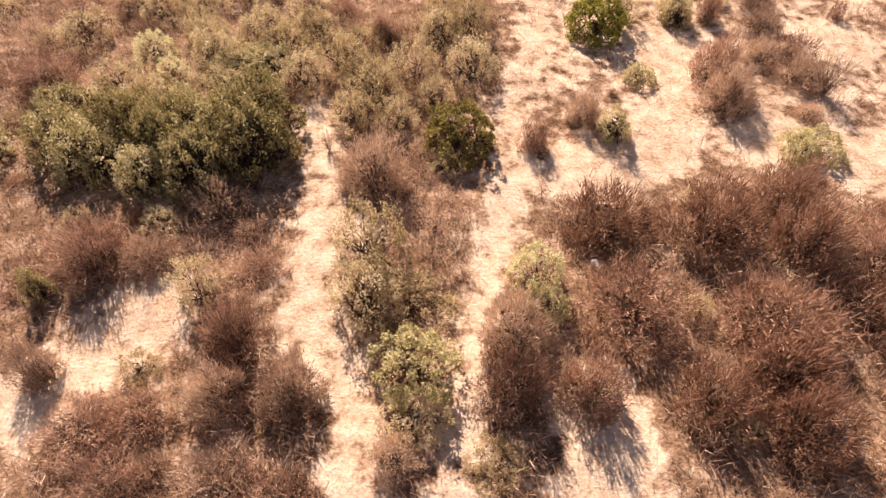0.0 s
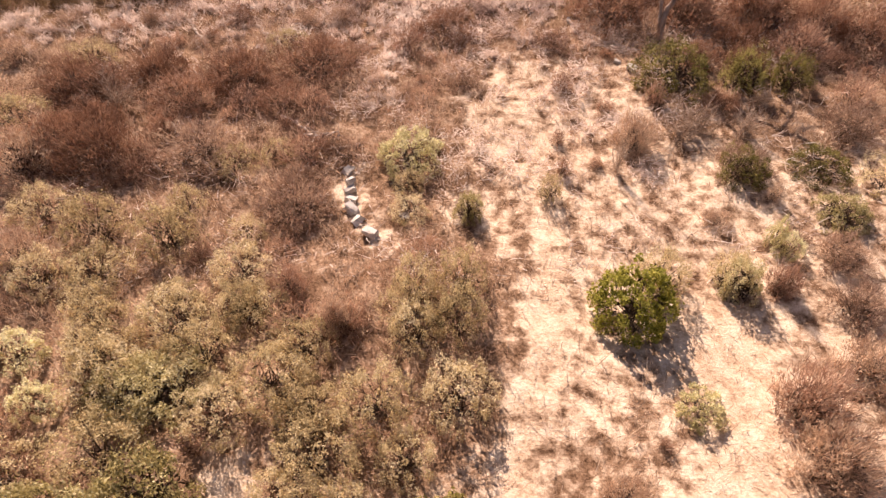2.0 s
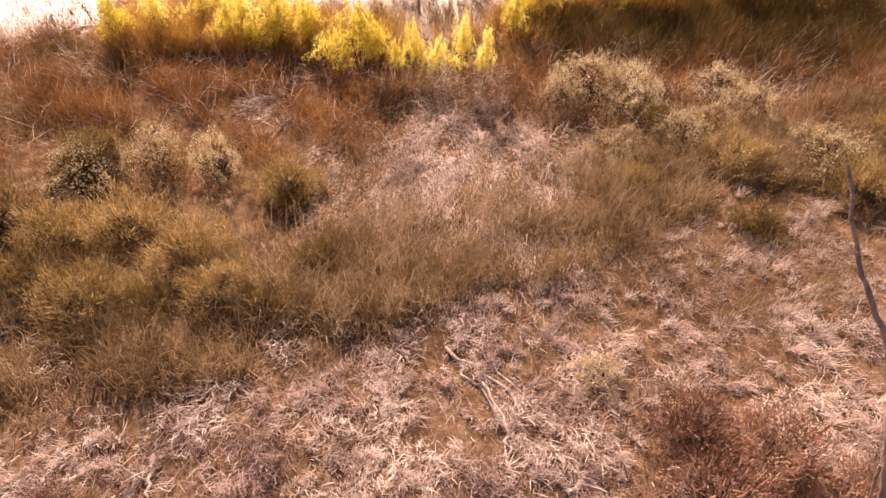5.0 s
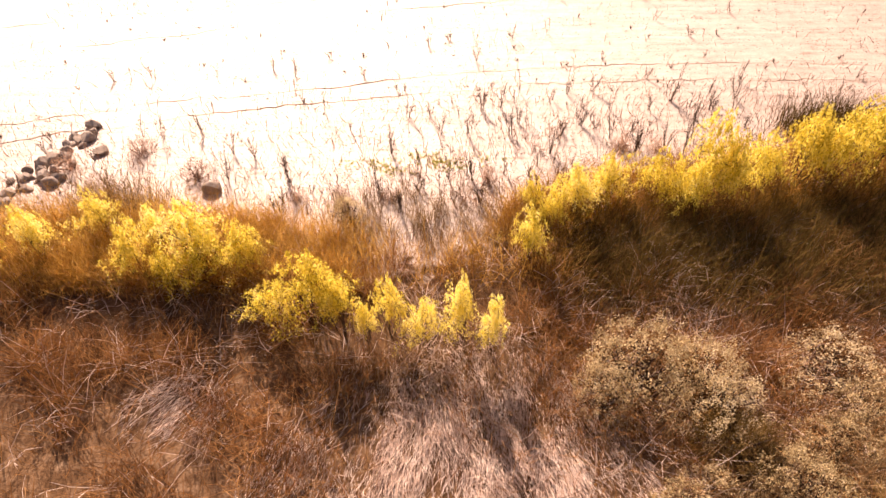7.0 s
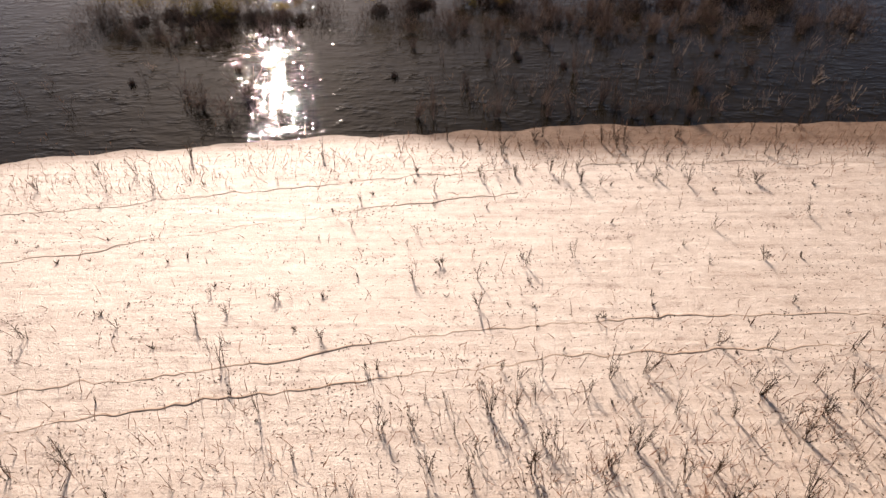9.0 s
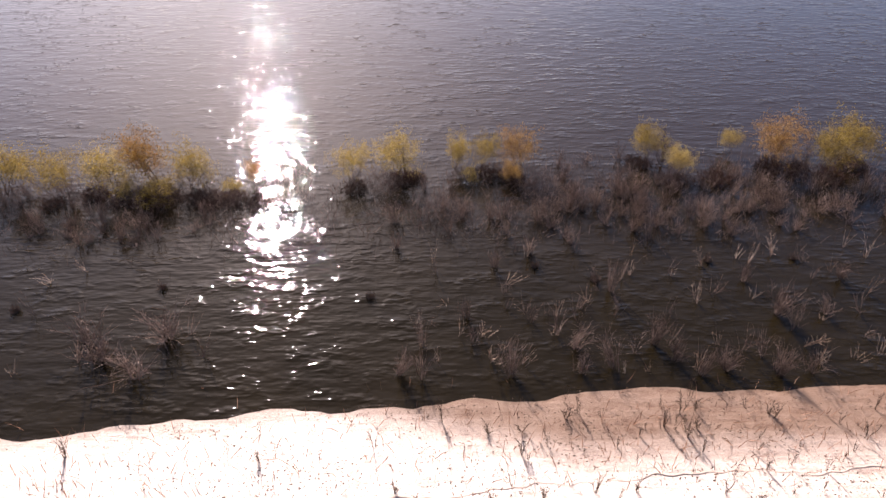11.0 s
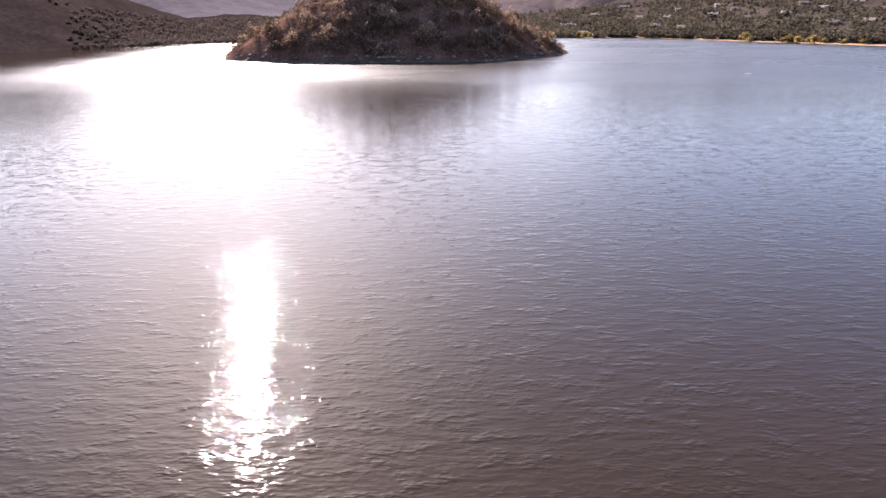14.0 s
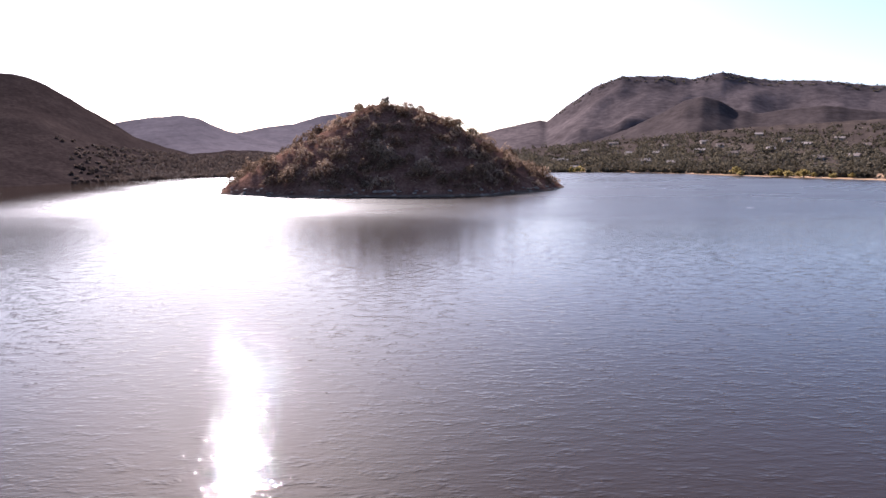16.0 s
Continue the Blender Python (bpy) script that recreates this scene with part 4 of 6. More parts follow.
stuff("straw_grass", join(blades(at, rng.normal(size=(n, 3)) * (0.7, 0.7, 0.1) + (0, 0, 0.7), rng.uniform(0.12, 0.4, n), 0.007, 0.6)), STRAW,
      "pale matted straw grass on open ground", "grass")

at = strew(150000, -15, 12, 20, 38.5, lambda x, y: np.clip(np.clip(1.25 - np.hypot((x - 1.5) / 6.5, (y - 30) / 7.5), 0, 1) + 0.8 * np.clip((y - 29.5) / 2, 0, 1) * np.clip((x + 9) / 4, 0.3, 1) + 0.2, 0, 1) * (0.02 + 0.98 * clumped(x, y, 0.7, 49, -0.1, 0.3) * clumped(x * 1.3, y * 0.7, 1.8, 58, -0.3, 0.15)))
n = len(at)
at[:, 2] += 0.35 * clumped(at[:, 0], at[:, 1], 0.7, 49, -0.15, 0.3) * rng.uniform(0, 1, n)
stuff("matted_straw", join(blades(at, rng.normal(size=(n, 3)) * (0.6, 0.6, 0.1) + (0, -0.5, 0.6), rng.uniform(0.14, 0.46, n), 0.0095, 0.4)), PALE_STRAW,
      "pale pinkish matted dead grass at the foot of the slope", "grass")


def straw_tufts(n, keep, room, tall, name, label):
    """Tufts of bleached straw leaning down the slope, with bare soil between."""
    root = strew(n, *room, keep)
    lean = rng.normal(size=(len(root), 3)) * (0.35, 0.3, 0.1) + (0.1, -0.45, 0.9)
    at = np.repeat(root, 34, 0) + rng.normal(size=(len(root) * 34, 3)) * (0.07, 0.07, 0)
    at[:, 2] = np.repeat(root[:, 2], 34)
    way = np.repeat(lean, 34, 0) + rng.normal(size=at.shape) * (0.28, 0.28, 0.1)
    high = np.repeat(rng.uniform(0.5, 1.0, len(root)), 34) * rng.uniform(0.5, 1.0, len(at)) * tall
    return stuff(name, join(blades(at, way, high, 0.008, 0.5)), PALE_STRAW, label, "grass")


# ---- marsh: reeds behind the beach ----
def reeds(n, keep, mat, tall, lay, width, name, label, toward=(0, 0), room=(-27, 27, 33, 61.5)):
    at = strew(n, *room, lambda x, y: keep(x, y) * fade(x))
    n = len(at)
    way = rng.normal(size=(n, 3)) * (lay, lay, 0.1) + (*toward, 0.9)
    return stuff(name, join(blades(at, way, rng.uniform(0.5, 1.0, n) * tall, width, 0.95)), mat, label, "reeds")


def sand_edge(x):
    """Where the reeds end and the sand begins."""
    return np.interp(x, [-40, -13.4, -10.3, -7.4, -4.4, -2.7, -0.1, 1.2, 1.8, 3.8, 5.8, 10.8, 13.2, 40], [51, 57.6, 57.3, 57.0, 56.3, 55.7, 56.0, 56.8, 58.0, 59.2, 59.6, 60.6, 61.4, 62])


def grass_foot(x):
    """Where the tall grass begins below the slope."""
    return np.interp(x, [-20, -12, -9.2, -7.6, -4.8, -3, -1.8, 0.6, 3.6, 5.6, 8, 10.3, 20], [33.0, 34.2, 34.7, 35.5, 36.0, 36.8, 37.6, 39.2, 40.1, 41.2, 43.3, 44.3, 45.0])


straw_tufts(5200, lambda x, y: np.clip((y - 30.0) / 2.0, 0, 1) * np.clip((grass_foot(x) + 0.3 - y) / 0.8, 0, 1) * (0.12 + 0.88 * clumped(x, y, 0.75, 87, -0.2, 0.25)), (-17, 12, 30, 44), 0.62, "straw_tufts", "bleached pinkish straw tufts on dark soil")
straw_tufts(700, lambda x, y: np.clip(1.3 - np.abs(x + 2.3 - 0.12 * (y - 30)) / 0.55, 0, 1), (-4, 0, 27.6, 36.5), 0.5, "straw_strip", "narrow strip of bleached straw running down the slope")


def flat_patch(x, y):
    """The trampled straw in the middle of the marsh."""
    return np.clip(1.2 - np.hypot((x - 0.4) / 5.2, (y - 45.4) / 6.2), 0, 1) + np.clip(1.1 - np.hypot((x + 7.3) / 1.7, (y - 49.5) / 1.3), 0, 1) * 0.6


def inland(x, y):
    """1 in the marsh, fading at the sand and at the slope."""
    return np.clip((sand_edge(x) - y) / 1.2 + 0.3, 0, 1) * np.clip((y - 36.5) / 3.0, 0, 1)


at = strew(320000, -12, 9, 37, 53, lambda x, y: np.clip(flat_patch(x, y) * 1.5, 0, 1) * (0.15 + 0.85 * clumped(x * 1.7, y * 0.5, 1.0, 41, -0.3, 0.25)))
n = len(at)
comb = np.stack([0.45 * wave(at[:, 0], at[:, 1], 0.4, 42) + 0.35 * wave(at[:, 0], at[:, 1], 1.6, 52) + 0.04 * at[:, 0], np.full(n, -1.5), 0.75 + 0.5 * wave(at[:, 0], at[:, 1], 0.9, 53)], -1)
stuff("flattened_straw", join(blades(at, comb + rng.normal(size=(n, 3)) * (0.32, 0.35, 0.35), rng.uniform(0.22, 0.6, n), 0.0075, 0.25)), PALE_STRAW, "pale flattened straw of dead reeds in combed swathes", "reeds")
reeds(250000, lambda x, y: inland(x, y) * np.clip((y - 45) / 5 + 0.35 * (x < -3) * (y > 41), 0, 1) * np.clip(1 - flat_patch(x, y), 0.06, 1) * (0.1 + 0.9 * clumped(x, y, 0.5, 43, -0.12, 0.25)), RUST_REED, 1.7, 0.34, 0.0075, "dry_reeds",
      "rust-brown standing dry reeds behind the beach", (0.1, -0.1))
reeds(70000, lambda x, y: inland(x, y) * np.clip(1 - flat_patch(x, y), 0, 1) * np.maximum(clumped(x, y, 0.22, 45, -0.05, 0.25), 0.3 * np.clip((46 - y) / 3, 0, 1)), GREEN_REED, 1.45, 0.32, 0.0065, "olive_reeds",
      "olive and tan standing reeds in the marsh", (0.1, 0.0))
reeds(52000, lambda x, y: np.clip((x - 0.9) / 0.8, 0, 1) * np.clip((y - 55.6 - 0.12 * x) / 1.0, 0, 1) * np.clip((sand_edge(x) + 0.3 - y) / 1.0, 0, 1), GOLD_REED, 1.5, 0.2, 0.012, "golden_reeds",
      "golden-olive reeds between the willows and the sand", (0.1, 0.1), (1, 26, 55, 63))
# the band under the willows has their shade put into its colour
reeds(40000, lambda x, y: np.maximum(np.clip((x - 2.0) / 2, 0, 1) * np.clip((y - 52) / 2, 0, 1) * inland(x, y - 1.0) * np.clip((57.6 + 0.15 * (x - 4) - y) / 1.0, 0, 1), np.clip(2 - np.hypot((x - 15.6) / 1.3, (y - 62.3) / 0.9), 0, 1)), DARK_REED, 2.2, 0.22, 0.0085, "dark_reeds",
      "dark olive reeds, partly standing in for willow shade", (0.15, 0.1), (1, 26, 51, 64))
reeds(150000, lambda x, y: np.clip((y - 31.0) / 2, 0, 1) * np.clip((grass_foot(x) + 0.8 - y) / 0.8, 0, 1) * np.clip((x + 10) / 5, 0.4, 1) * (0.02 + 0.98 * clumped(x, y, 0.6, 47, -0.15, 0.3) * clumped(x * 1.3, y * 0.8, 1.6, 57, -0.25, 0.2)), PINK_STRAW, 0.6, 0.5, 0.0065, "dry_stalks",
      "greyed dead stalks matted at the foot of the slope", (0, -0.7), (-17, 17, 31, 44))
reeds(190000, lambda x, y: np.clip((y - grass_foot(x) - 0.5 * wave(x, y, 0.7, 48)) / 0.4, 0, 1) * np.clip((grass_foot(x) + 6.5 - y) / 2.5, 0, 1) * np.clip(1.2 - flat_patch(x, y), 0.12, 1) * (0.12 + 0.88 * clumped(x, y, 0.5, 46, -0.25, 0.2)), GREEN_REED, 1.45, 0.25, 0.009, "tall_grass",
      "tall olive-tan dry grass below the slope", (0.05, 0.1), (-19, 19, 33, 50))
reeds(26000, lambda x, y: np.clip((y - grass_foot(x) - 0.8) / 0.5, 0, 1) * np.clip((grass_foot(x) + 6 - y) / 2.5, 0, 1) * np.clip(1 - np.abs(x + 0.5) / 6, 0.1, 1) * clumped(x, y, 0.9, 50, -0.15, 0.3), STRAW, 1.5, 0.28, 0.009, "straw_reeds",
      "pale straw-coloured reeds standing in the tall grass", (0.05, 0.0), (-19, 19, 34, 50))
reeds(48000, lambda x, y: inland(x, y) * np.clip((y - 46) / 4, 0, 1) * clumped(x, y, 0.8, 44, -0.1, 0.3), PALE_STRAW, 1.6, 0.6, 0.0095, "bent_reeds",
      "pale arching dead reed leaves", (0.0, -0.35))

reeds(90000, lambda x, y: np.clip((-1.5 - x) / 2.5, 0.12, 1) * np.clip((y - 53.4) / 0.8, 0, 1) * np.clip((sand_edge(x) + 0.4 - y) / 0.8, 0, 1) * (0.3 + 0.7 * clumped(x, y, 0.5, 49, -0.25, 0.2)), GOLD_REED, 1.85, 0.22, 0.009, "golden_reeds",
      "golden-brown reeds between the willows and the sand", (0.05, 0.0), (-16, 4, 52, 60))

reeds(9000, lambda x, y: np.clip(1.5 - np.hypot((x + 12.4) / 1.5, (y - 58.0) / 0.8), 0, 1), GREEN_REED, 1.9, 0.16, 0.009, "olive_reeds",
      "tall olive-brown reeds beside the stones", (0.05, 0.0), (-16, -9, 55, 61))
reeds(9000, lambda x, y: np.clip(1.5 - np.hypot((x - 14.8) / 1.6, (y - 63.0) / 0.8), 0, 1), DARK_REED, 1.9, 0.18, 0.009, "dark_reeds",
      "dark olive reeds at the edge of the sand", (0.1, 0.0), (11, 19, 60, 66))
reeds(16000, lambda x, y: np.clip(1.1 - np.hypot((x + 1.3) / 3.6, (y - 57.4) / 2.2), 0, 1) * (0.1 + 0.9 * clumped(x, y, 1.3, 54, -0.05, 0.3)), GREEN_REED, 1.3, 0.14, 0.007, "thin_reeds",
      "thin straw-coloured reeds scattered over the sand", (0.03, 0.0), (-5.5, 3, 54.5, 60.5))
MARSH_BUSH = [(4.8, 50.3, 1.6, 2.0), (3.9, 49.6, 0.9, 1.5), (6.6, 49.0, 1.1, 1.9), (6.5, 50.2, 1.1, 1.9), (7.9, 46.8, 1.2, 1.7), (5.6, 46.4, 1.2, 0.9), (10.2, 50.2, 1.5, 1.4), (10.7, 48.8, 1.3, 1.6), (9.2, 48.2, 1.0, 1.3), (-10.2, 45.1, 1.1, 1.9), (-8.2, 45.0, 0.9, 1.9), (-3.8, 57.0, 0.8, 1.5), (12.5, 46.0, 1.6, 1.5), (-12.5, 44.5, 1.5, 1.5)]
mound_kinds = [thing("marsh_shrub", twiggy(310 + s, MOUND_LEAF, 140, 5000, heart=330), "dense olive-gold shrub in a soft mound below the slope", "shrub", "marsh shrubs") for s in range(3)]
marsh_kinds = [thing("marsh_shrub", tufted(300 + s, OLIVE_TAN, 60, 75, 0.02, 0.16, 1.6, slim=0.5, heart=220), "loose olive-brown shrub among the reeds", "shrub", "marsh shrubs") for s in range(3)]
BEACH_BUSH = [(-12.8, 61.6, 0.8, 1.2), (-10.0, 59.9, 0.8, 1.3), (-13.2, 58.6, 0.9, 1.2), (-4.1, 58.2, 0.6, 1.2), (-5.8, 58.4, 0.5, 1.0), (1.2, 59.6, 0.35, 1.2), (-2.4, 58.5, 0.4, 0.9), (6.6, 61.7, 0.5, 1.0), (7.9, 61.5, 0.5, 0.9), (-15.4, 60.6, 0.8, 1.1)]
beach_kinds = [thing("shrub", twiggy(330 + s, BROWN_TWIG, 90, 900, heart=30), "dry brown leafless shrub at the top of the beach", "shrub", "beach shrubs") for s in range(3)]
set_out(beach_kinds, [stand(x, y, a, h) for x, y, a, h in BEACH_BUSH])
MOUNDS = [(-12.7, 45.2, 1.5, 1.8), (-7.5, 40.4, 1.4, 1.6), (-14.1, 42.0, 1.6, 1.8), (-13.7, 38.9, 1.5, 1.6), (-11.9, 39.3, 1.2, 1.4), (-9.9, 38.4, 1.4, 1.5), (-8.4, 38.6, 1.0, 1.2), (-5.5, 43.9, 1.2, 1.4), (-6.3, 38.9, 1.1, 1.3), (-5.0, 38.6, 0.9, 1.1), (-10.0, 41.6, 1.5, 1.7), (-12.0, 41.4, 1.2, 1.5), (-3.8, 40.2, 0.9, 1.2), (15.5, 46.8, 1.5, 1.8), (13.0, 44.0, 1.3, 1.5), (6.9, 48.2, 1.2, 1.4), (9.5, 45.6, 1.3, 1.3), (5.8, 44.3, 0.9, 1.0), (9.0, 42.4, 1.0, 1.1)]
set_out(marsh_kinds, [stand(x, y, a * 1.1, h * 1.15) for x, y, a, h in MARSH_BUSH])
set_out(mound_kinds, [stand(x, y, a * 1.15, h * 1.2) for x, y, a, h in MOUNDS])

WILLOW = [(-11.9, 56.0, 0.6, 4.2), (-9.6, 55.3, 0.5, 4.15), (-10.0, 54.3, 0.7, 4.5), (-8.3, 54.6, 1.0, 4.75), (-7.6, 54.2, 0.9, 4.5), (-6.7, 54.5, 0.8, 4.2), (-8.8, 53.7, 0.6, 3.9), (-4.2, 52.3, 1.0, 5.0), (-5.1, 52.2, 0.7, 4.3), (-3.3, 52.0, 0.7, 4.5), (-1.9, 52.0, 0.5, 4.6), (-2.5, 51.7, 0.4, 4.0), (-0.8, 51.6, 0.65, 4.3), (0.2, 51.5, 0.5, 5.2), (1.0, 51.2, 0.45, 4.8), (2.2, 54.9, 0.65, 4.4), (2.5, 57.3, 0.4, 3.8), (3.9, 56.8, 0.9, 4.4), (3.2, 56.4, 0.5, 4.0), (5.3, 57.7, 0.7, 4.2), (6.8, 57.8, 1.0, 4.3), (7.9, 57.0, 0.9, 4.4), (8.5, 57.9, 0.9, 5.6), (9.3, 57.6, 0.8, 5.0), (10.4, 57.9, 0.9, 4.8), (12.0, 58.6, 1.1, 5.2), (13.4, 58.8, 1.1, 5.2), (15.0, 59.4, 1.3, 5.2), (17.0, 59.8, 1.4, 5.2), (-13.6, 55.0, 0.7, 4.3), (-15.0, 54.2, 0.9, 4.4)]
willow_kinds = [thing("willow", small_tree(400 + s, GOLD_LEAF, WOOD, 5, 200, 24, 0.018, 0.45, 0.06, 0.012, 0.6, 0.09, 0.36, 0.75), "small willow with bright yellow autumn leaves beside brown reeds", "tree", "yellow willows") for s in range(4)]
set_out(willow_kinds, [stand(x, y, a * 1.7, (top - float(land(np.array([x]), np.array([y]))[0])) / 0.94) for x, y, a, top in WILLOW])

# ---- slope: dead trees, fallen branches, stones ----
def twigged(line, radius, r, twigs=6, reach=0.6, sides=7):
    """A limb along a line, with small twigs on it."""
    line = np.array(line, float)
    k = np.linspace(0, len(line) - 1, len(line) * 4)
    fine = np.stack([np.interp(k, np.arange(len(line)), line[:, q]) for q in range(3)], -1)
    fine += r.normal(size=fine.shape) * radius * 0.25
    out = [tube(fine, np.linspace(radius, radius * 0.35, len(fine)), sides)]
    for q in r.integers(len(fine) // 2, len(fine), twigs):
        out.append(limb(fine[q], r.normal(size=3) * 0.8 + (0, 0.2, 0.5), r.uniform(0.35, 1) * reach, radius * 0.25, r, 0.25, 6, 4)[0])
    return mesh_of("branch", *join(*out), DEAD_WOOD)


r = np.random.default_rng(71)
dead = tagged(new("dead_tree"), "leafless dead tree with two leaning trunks and pale crooked limbs", "tree")
part("trunk", twigged([(6.75, 31.4, 4.6), (6.62, 31.5, 6.0), (6.45, 32.0, 8.0), (6.25, 32.5, 9.11), (6.08, 33.0, 10.09), (5.77, 33.4, 10.87), (5.43, 33.7, 11.32), (5.25, 34.0, 11.69), (5.07, 34.4, 12.22), (5.0, 34.8, 12.63)], 0.065, r, 9, 0.9), dead)
part("trunk", twigged([(6.8, 31.4, 4.6), (6.75, 31.4, 6.0), (7.07, 31.6, 6.85), (7.13, 31.8, 7.6), (7.37, 32.1, 8.28), (7.67, 32.5, 9.06), (8.0, 32.9, 9.58), (8.26, 33.2, 10.15), (8.68, 33.6, 10.57), (9.14, 34.0, 11.11)], 0.1, r, 7, 0.8), dead)
for limb_line, thick in (([(6.0, 33.2, 10.46), (5.87, 33.5, 11.11), (5.7, 33.7, 11.56), (5.52, 33.9, 11.76), (5.48, 34.1, 12.19), (5.35, 34.4, 12.64)], 0.045),
                         ([(6.25, 32.5, 8.9), (6.39, 32.3, 8.17), (6.41, 32.2, 7.38)], 0.025),
                         ([(7.85, 32.65, 9.2), (8.52, 32.9, 9.1), (9.44, 33.1, 9.05), (10.42, 33.4, 9.1)], 0.04),
                         ([(7.62, 32.45, 8.95), (8.23, 32.6, 8.68), (8.72, 32.6, 8.19), (9.17, 32.6, 7.4), (9.71, 32.6, 6.66), (10.46, 32.7, 6.02), (11.49, 32.9, 5.66)], 0.045),
                         ([(8.27, 33.2, 10.01), (8.12, 33.5, 10.49), (8.22, 33.7, 10.89), (8.21, 34.0, 11.47)], 0.03),
                         ([(7.17, 32.0, 7.9), (7.11, 32.3, 8.55), (7.27, 32.7, 9.01)], 0.03)):
    part("branch", twigged(limb_line, thick, r, 5, 0.5, 6), dead)


def fallen(x0, y0, x1, y1, radius, seed, forks=3):
    r = np.random.default_rng(seed)
    n = 9
    xs, ys = np.linspace(x0, x1, n), np.linspace(y0, y1, n)
    k = math.hypot(x1 - x0, y1 - y0) * 0.04
    xs, ys = xs + r.normal(size=n) * k, ys + r.normal(size=n) * k
    zs = land(xs, ys) + radius * 0.6 + np.abs(r.normal(size=n)) * 0.03
    line = np.stack([xs, ys, zs], -1)
    pieces = [tube(line, np.linspace(radius, radius * 0.45, n), 7)]
    for _ in range(forks):
        q = r.integers(3, n - 1)
        pieces.append(limb(line[q], (*r.normal(size=2), 0.25), r.uniform(0.3, 0.8), radius * 0.4, r, 0.2, 5, 5)[0])
    ob = tagged(new("fallen_branch", mesh_of("fallen_branch", *join(*pieces), PALE_WOOD)), "bleached fallen branch lying on dry grass", "branch", "fallen branches")
    return ob


FALLEN = [(-9.8, 32.5, -8.9, 30.6, 0.06), (-7.4, 32.4, -6.2, 30.9, 0.06), (-6.5, 34.3, -6.2, 33.3, 0.07), (-11.1, 33.3, -10.7, 33.0, 0.08), (-0.2, 37.4, 2.7, 34.8, 0.045), (0.1, 37.0, 1.9, 34.6, 0.04), (0.4, 37.2, 2.3, 35.4, 0.035), (1.0, 35.6, 1.3, 34.0, 0.06), (2.4, 33.5, 2.9, 34.1, 0.07), (0.6, 36.4, 1.6, 34.4, 0.04), (3.8, 33.0, 4.5, 31.8, 0.08), (4.4, 31.9, 5.4, 31.2, 0.07), (4.3, 31.7, 6.2, 30.8, 0.045), (5.1, 31.1, 6.3, 30.7, 0.05), (4.6, 31.3, 5.6, 30.6, 0.04), (-7.5, 28.6, -7.2, 28.0, 0.05), (-5.5, 26.9, -4.1, 25.9, 0.06), (-4.6, 26.0, -3.6, 26.2, 0.05), (8.4, 14.7, 9.6, 14.9, 0.04), (-2.9, 25.7, -4.0, 25.5, 0.05), (11.2, 34.3, 12.1, 33.9, 0.07)]
for n, q in enumerate(FALLEN):
    fallen(*q, 500 + n)


def boulder(x, y, size, mat, seed, squash=0.7, name="rock", label="grey weathered rock", group="rocks", z=None):
    """A broken, angular stone."""
    r = np.random.default_rng(seed)
    bm = bmesh.new()
    bmesh.ops.create_icosphere(bm, subdivisions=2 if 0.2 < size < 0.5 else 1, radius=1)
    cuts = [(Vector(unit(r.normal(size=3))), r.uniform(0.45, 0.8)) for _ in range(7)]
    sx, sy = r.uniform(0.7, 1.35, 2)
    for v in bm.verts:
        c = v.co * r.uniform(0.9, 1.12)
        for d, far in cuts:
            over = c.dot(d) - far
            if over > 0:
                c = c - d * over
        v.co = Vector((c.x * sx, c.y * sy, max(-0.6, c.z) * squash)) * size * 1.15
    me = bpy.data.meshes.new(name)
    bm.to_mesh(me)
    bm.free()
    me.materials.append(mat)
    ob = tagged(new(name, me), label, "rock", group)
    z = float(land(np.array([x]), np.array([y]))[0]) if z is None else z
    ob.matrix_basis = pose(x, y, z + size * 0.25, 0, 0, r.uniform(0, 360))
    return ob


def squared_block(x, y, size, seed):
    """A roughly squared, chipped block."""
    r = np.random.default_rng(seed)
    bm = bmesh.new()
    bmesh.ops.create_cube(bm, size=1)
    bmesh.ops.bevel(bm, geom=bm.edges[:], offset=0.09, segments=1, affect="EDGES")
    for v in bm.verts:
        v.co = Vector((v.co.x * 1.5, v.co.y, v.co.z * 0.8)) * size + Vector(r.normal(size=3)) * size * 0.12
    me = bpy.data.meshes.new("block")
    bm.to_mesh(me)
    bm.free()
    me.materials.append(WHITE_ROCK)
    ob = tagged(new("block", me), "white weathered block lying in a row", "block", "white blocks")
    ob.matrix_basis = pose(x, y, float(land(np.array([x]), np.array([y]))[0]) + size * 0.3, r.normal() * 14, r.normal() * 14, r.uniform(-50, 60))


for n, (x, y, s) in enumerate([(-3.1, 24.5, 0.2), (-3.0, 24.1, 0.17), (-2.95, 23.7, 0.22), (-2.85, 23.3, 0.2), (-2.8, 22.9, 0.24), (-2.6, 22.5, 0.2), (-2.2, 22.0, 0.25), (-1.4, 22.7, 0.16), (2.9, 10.2, 0.17), (5.2, 30.2, 0.14), (5.6, 29.7, 0.2)]):
    squared_block(x, y, s * 0.98, 600 + n)

# ---- beach: rocks, ledges, stalks ----
ROCKS = [(-15.6, 63.8, 0.34), (-15.6, 63.2, 0.28), (-15.6, 62.8, 0.32), (-15.9, 62.7, 0.24), (-16.3, 63.0, 0.18), (-16.5, 61.3, 0.3), (-16.6, 60.9, 0.34), (-15.5, 60.0, 0.26), (-16.1, 60.0, 0.3), (-16.5, 60.5, 0.22), (-15.4, 60.9, 0.2), (-15.9, 60.5, 0.22), (-15.7, 59.6, 0.3), (-16.0, 61.5, 0.22), (-14.6, 61.8, 0.26), (-16.0, 62.0, 0.2)]
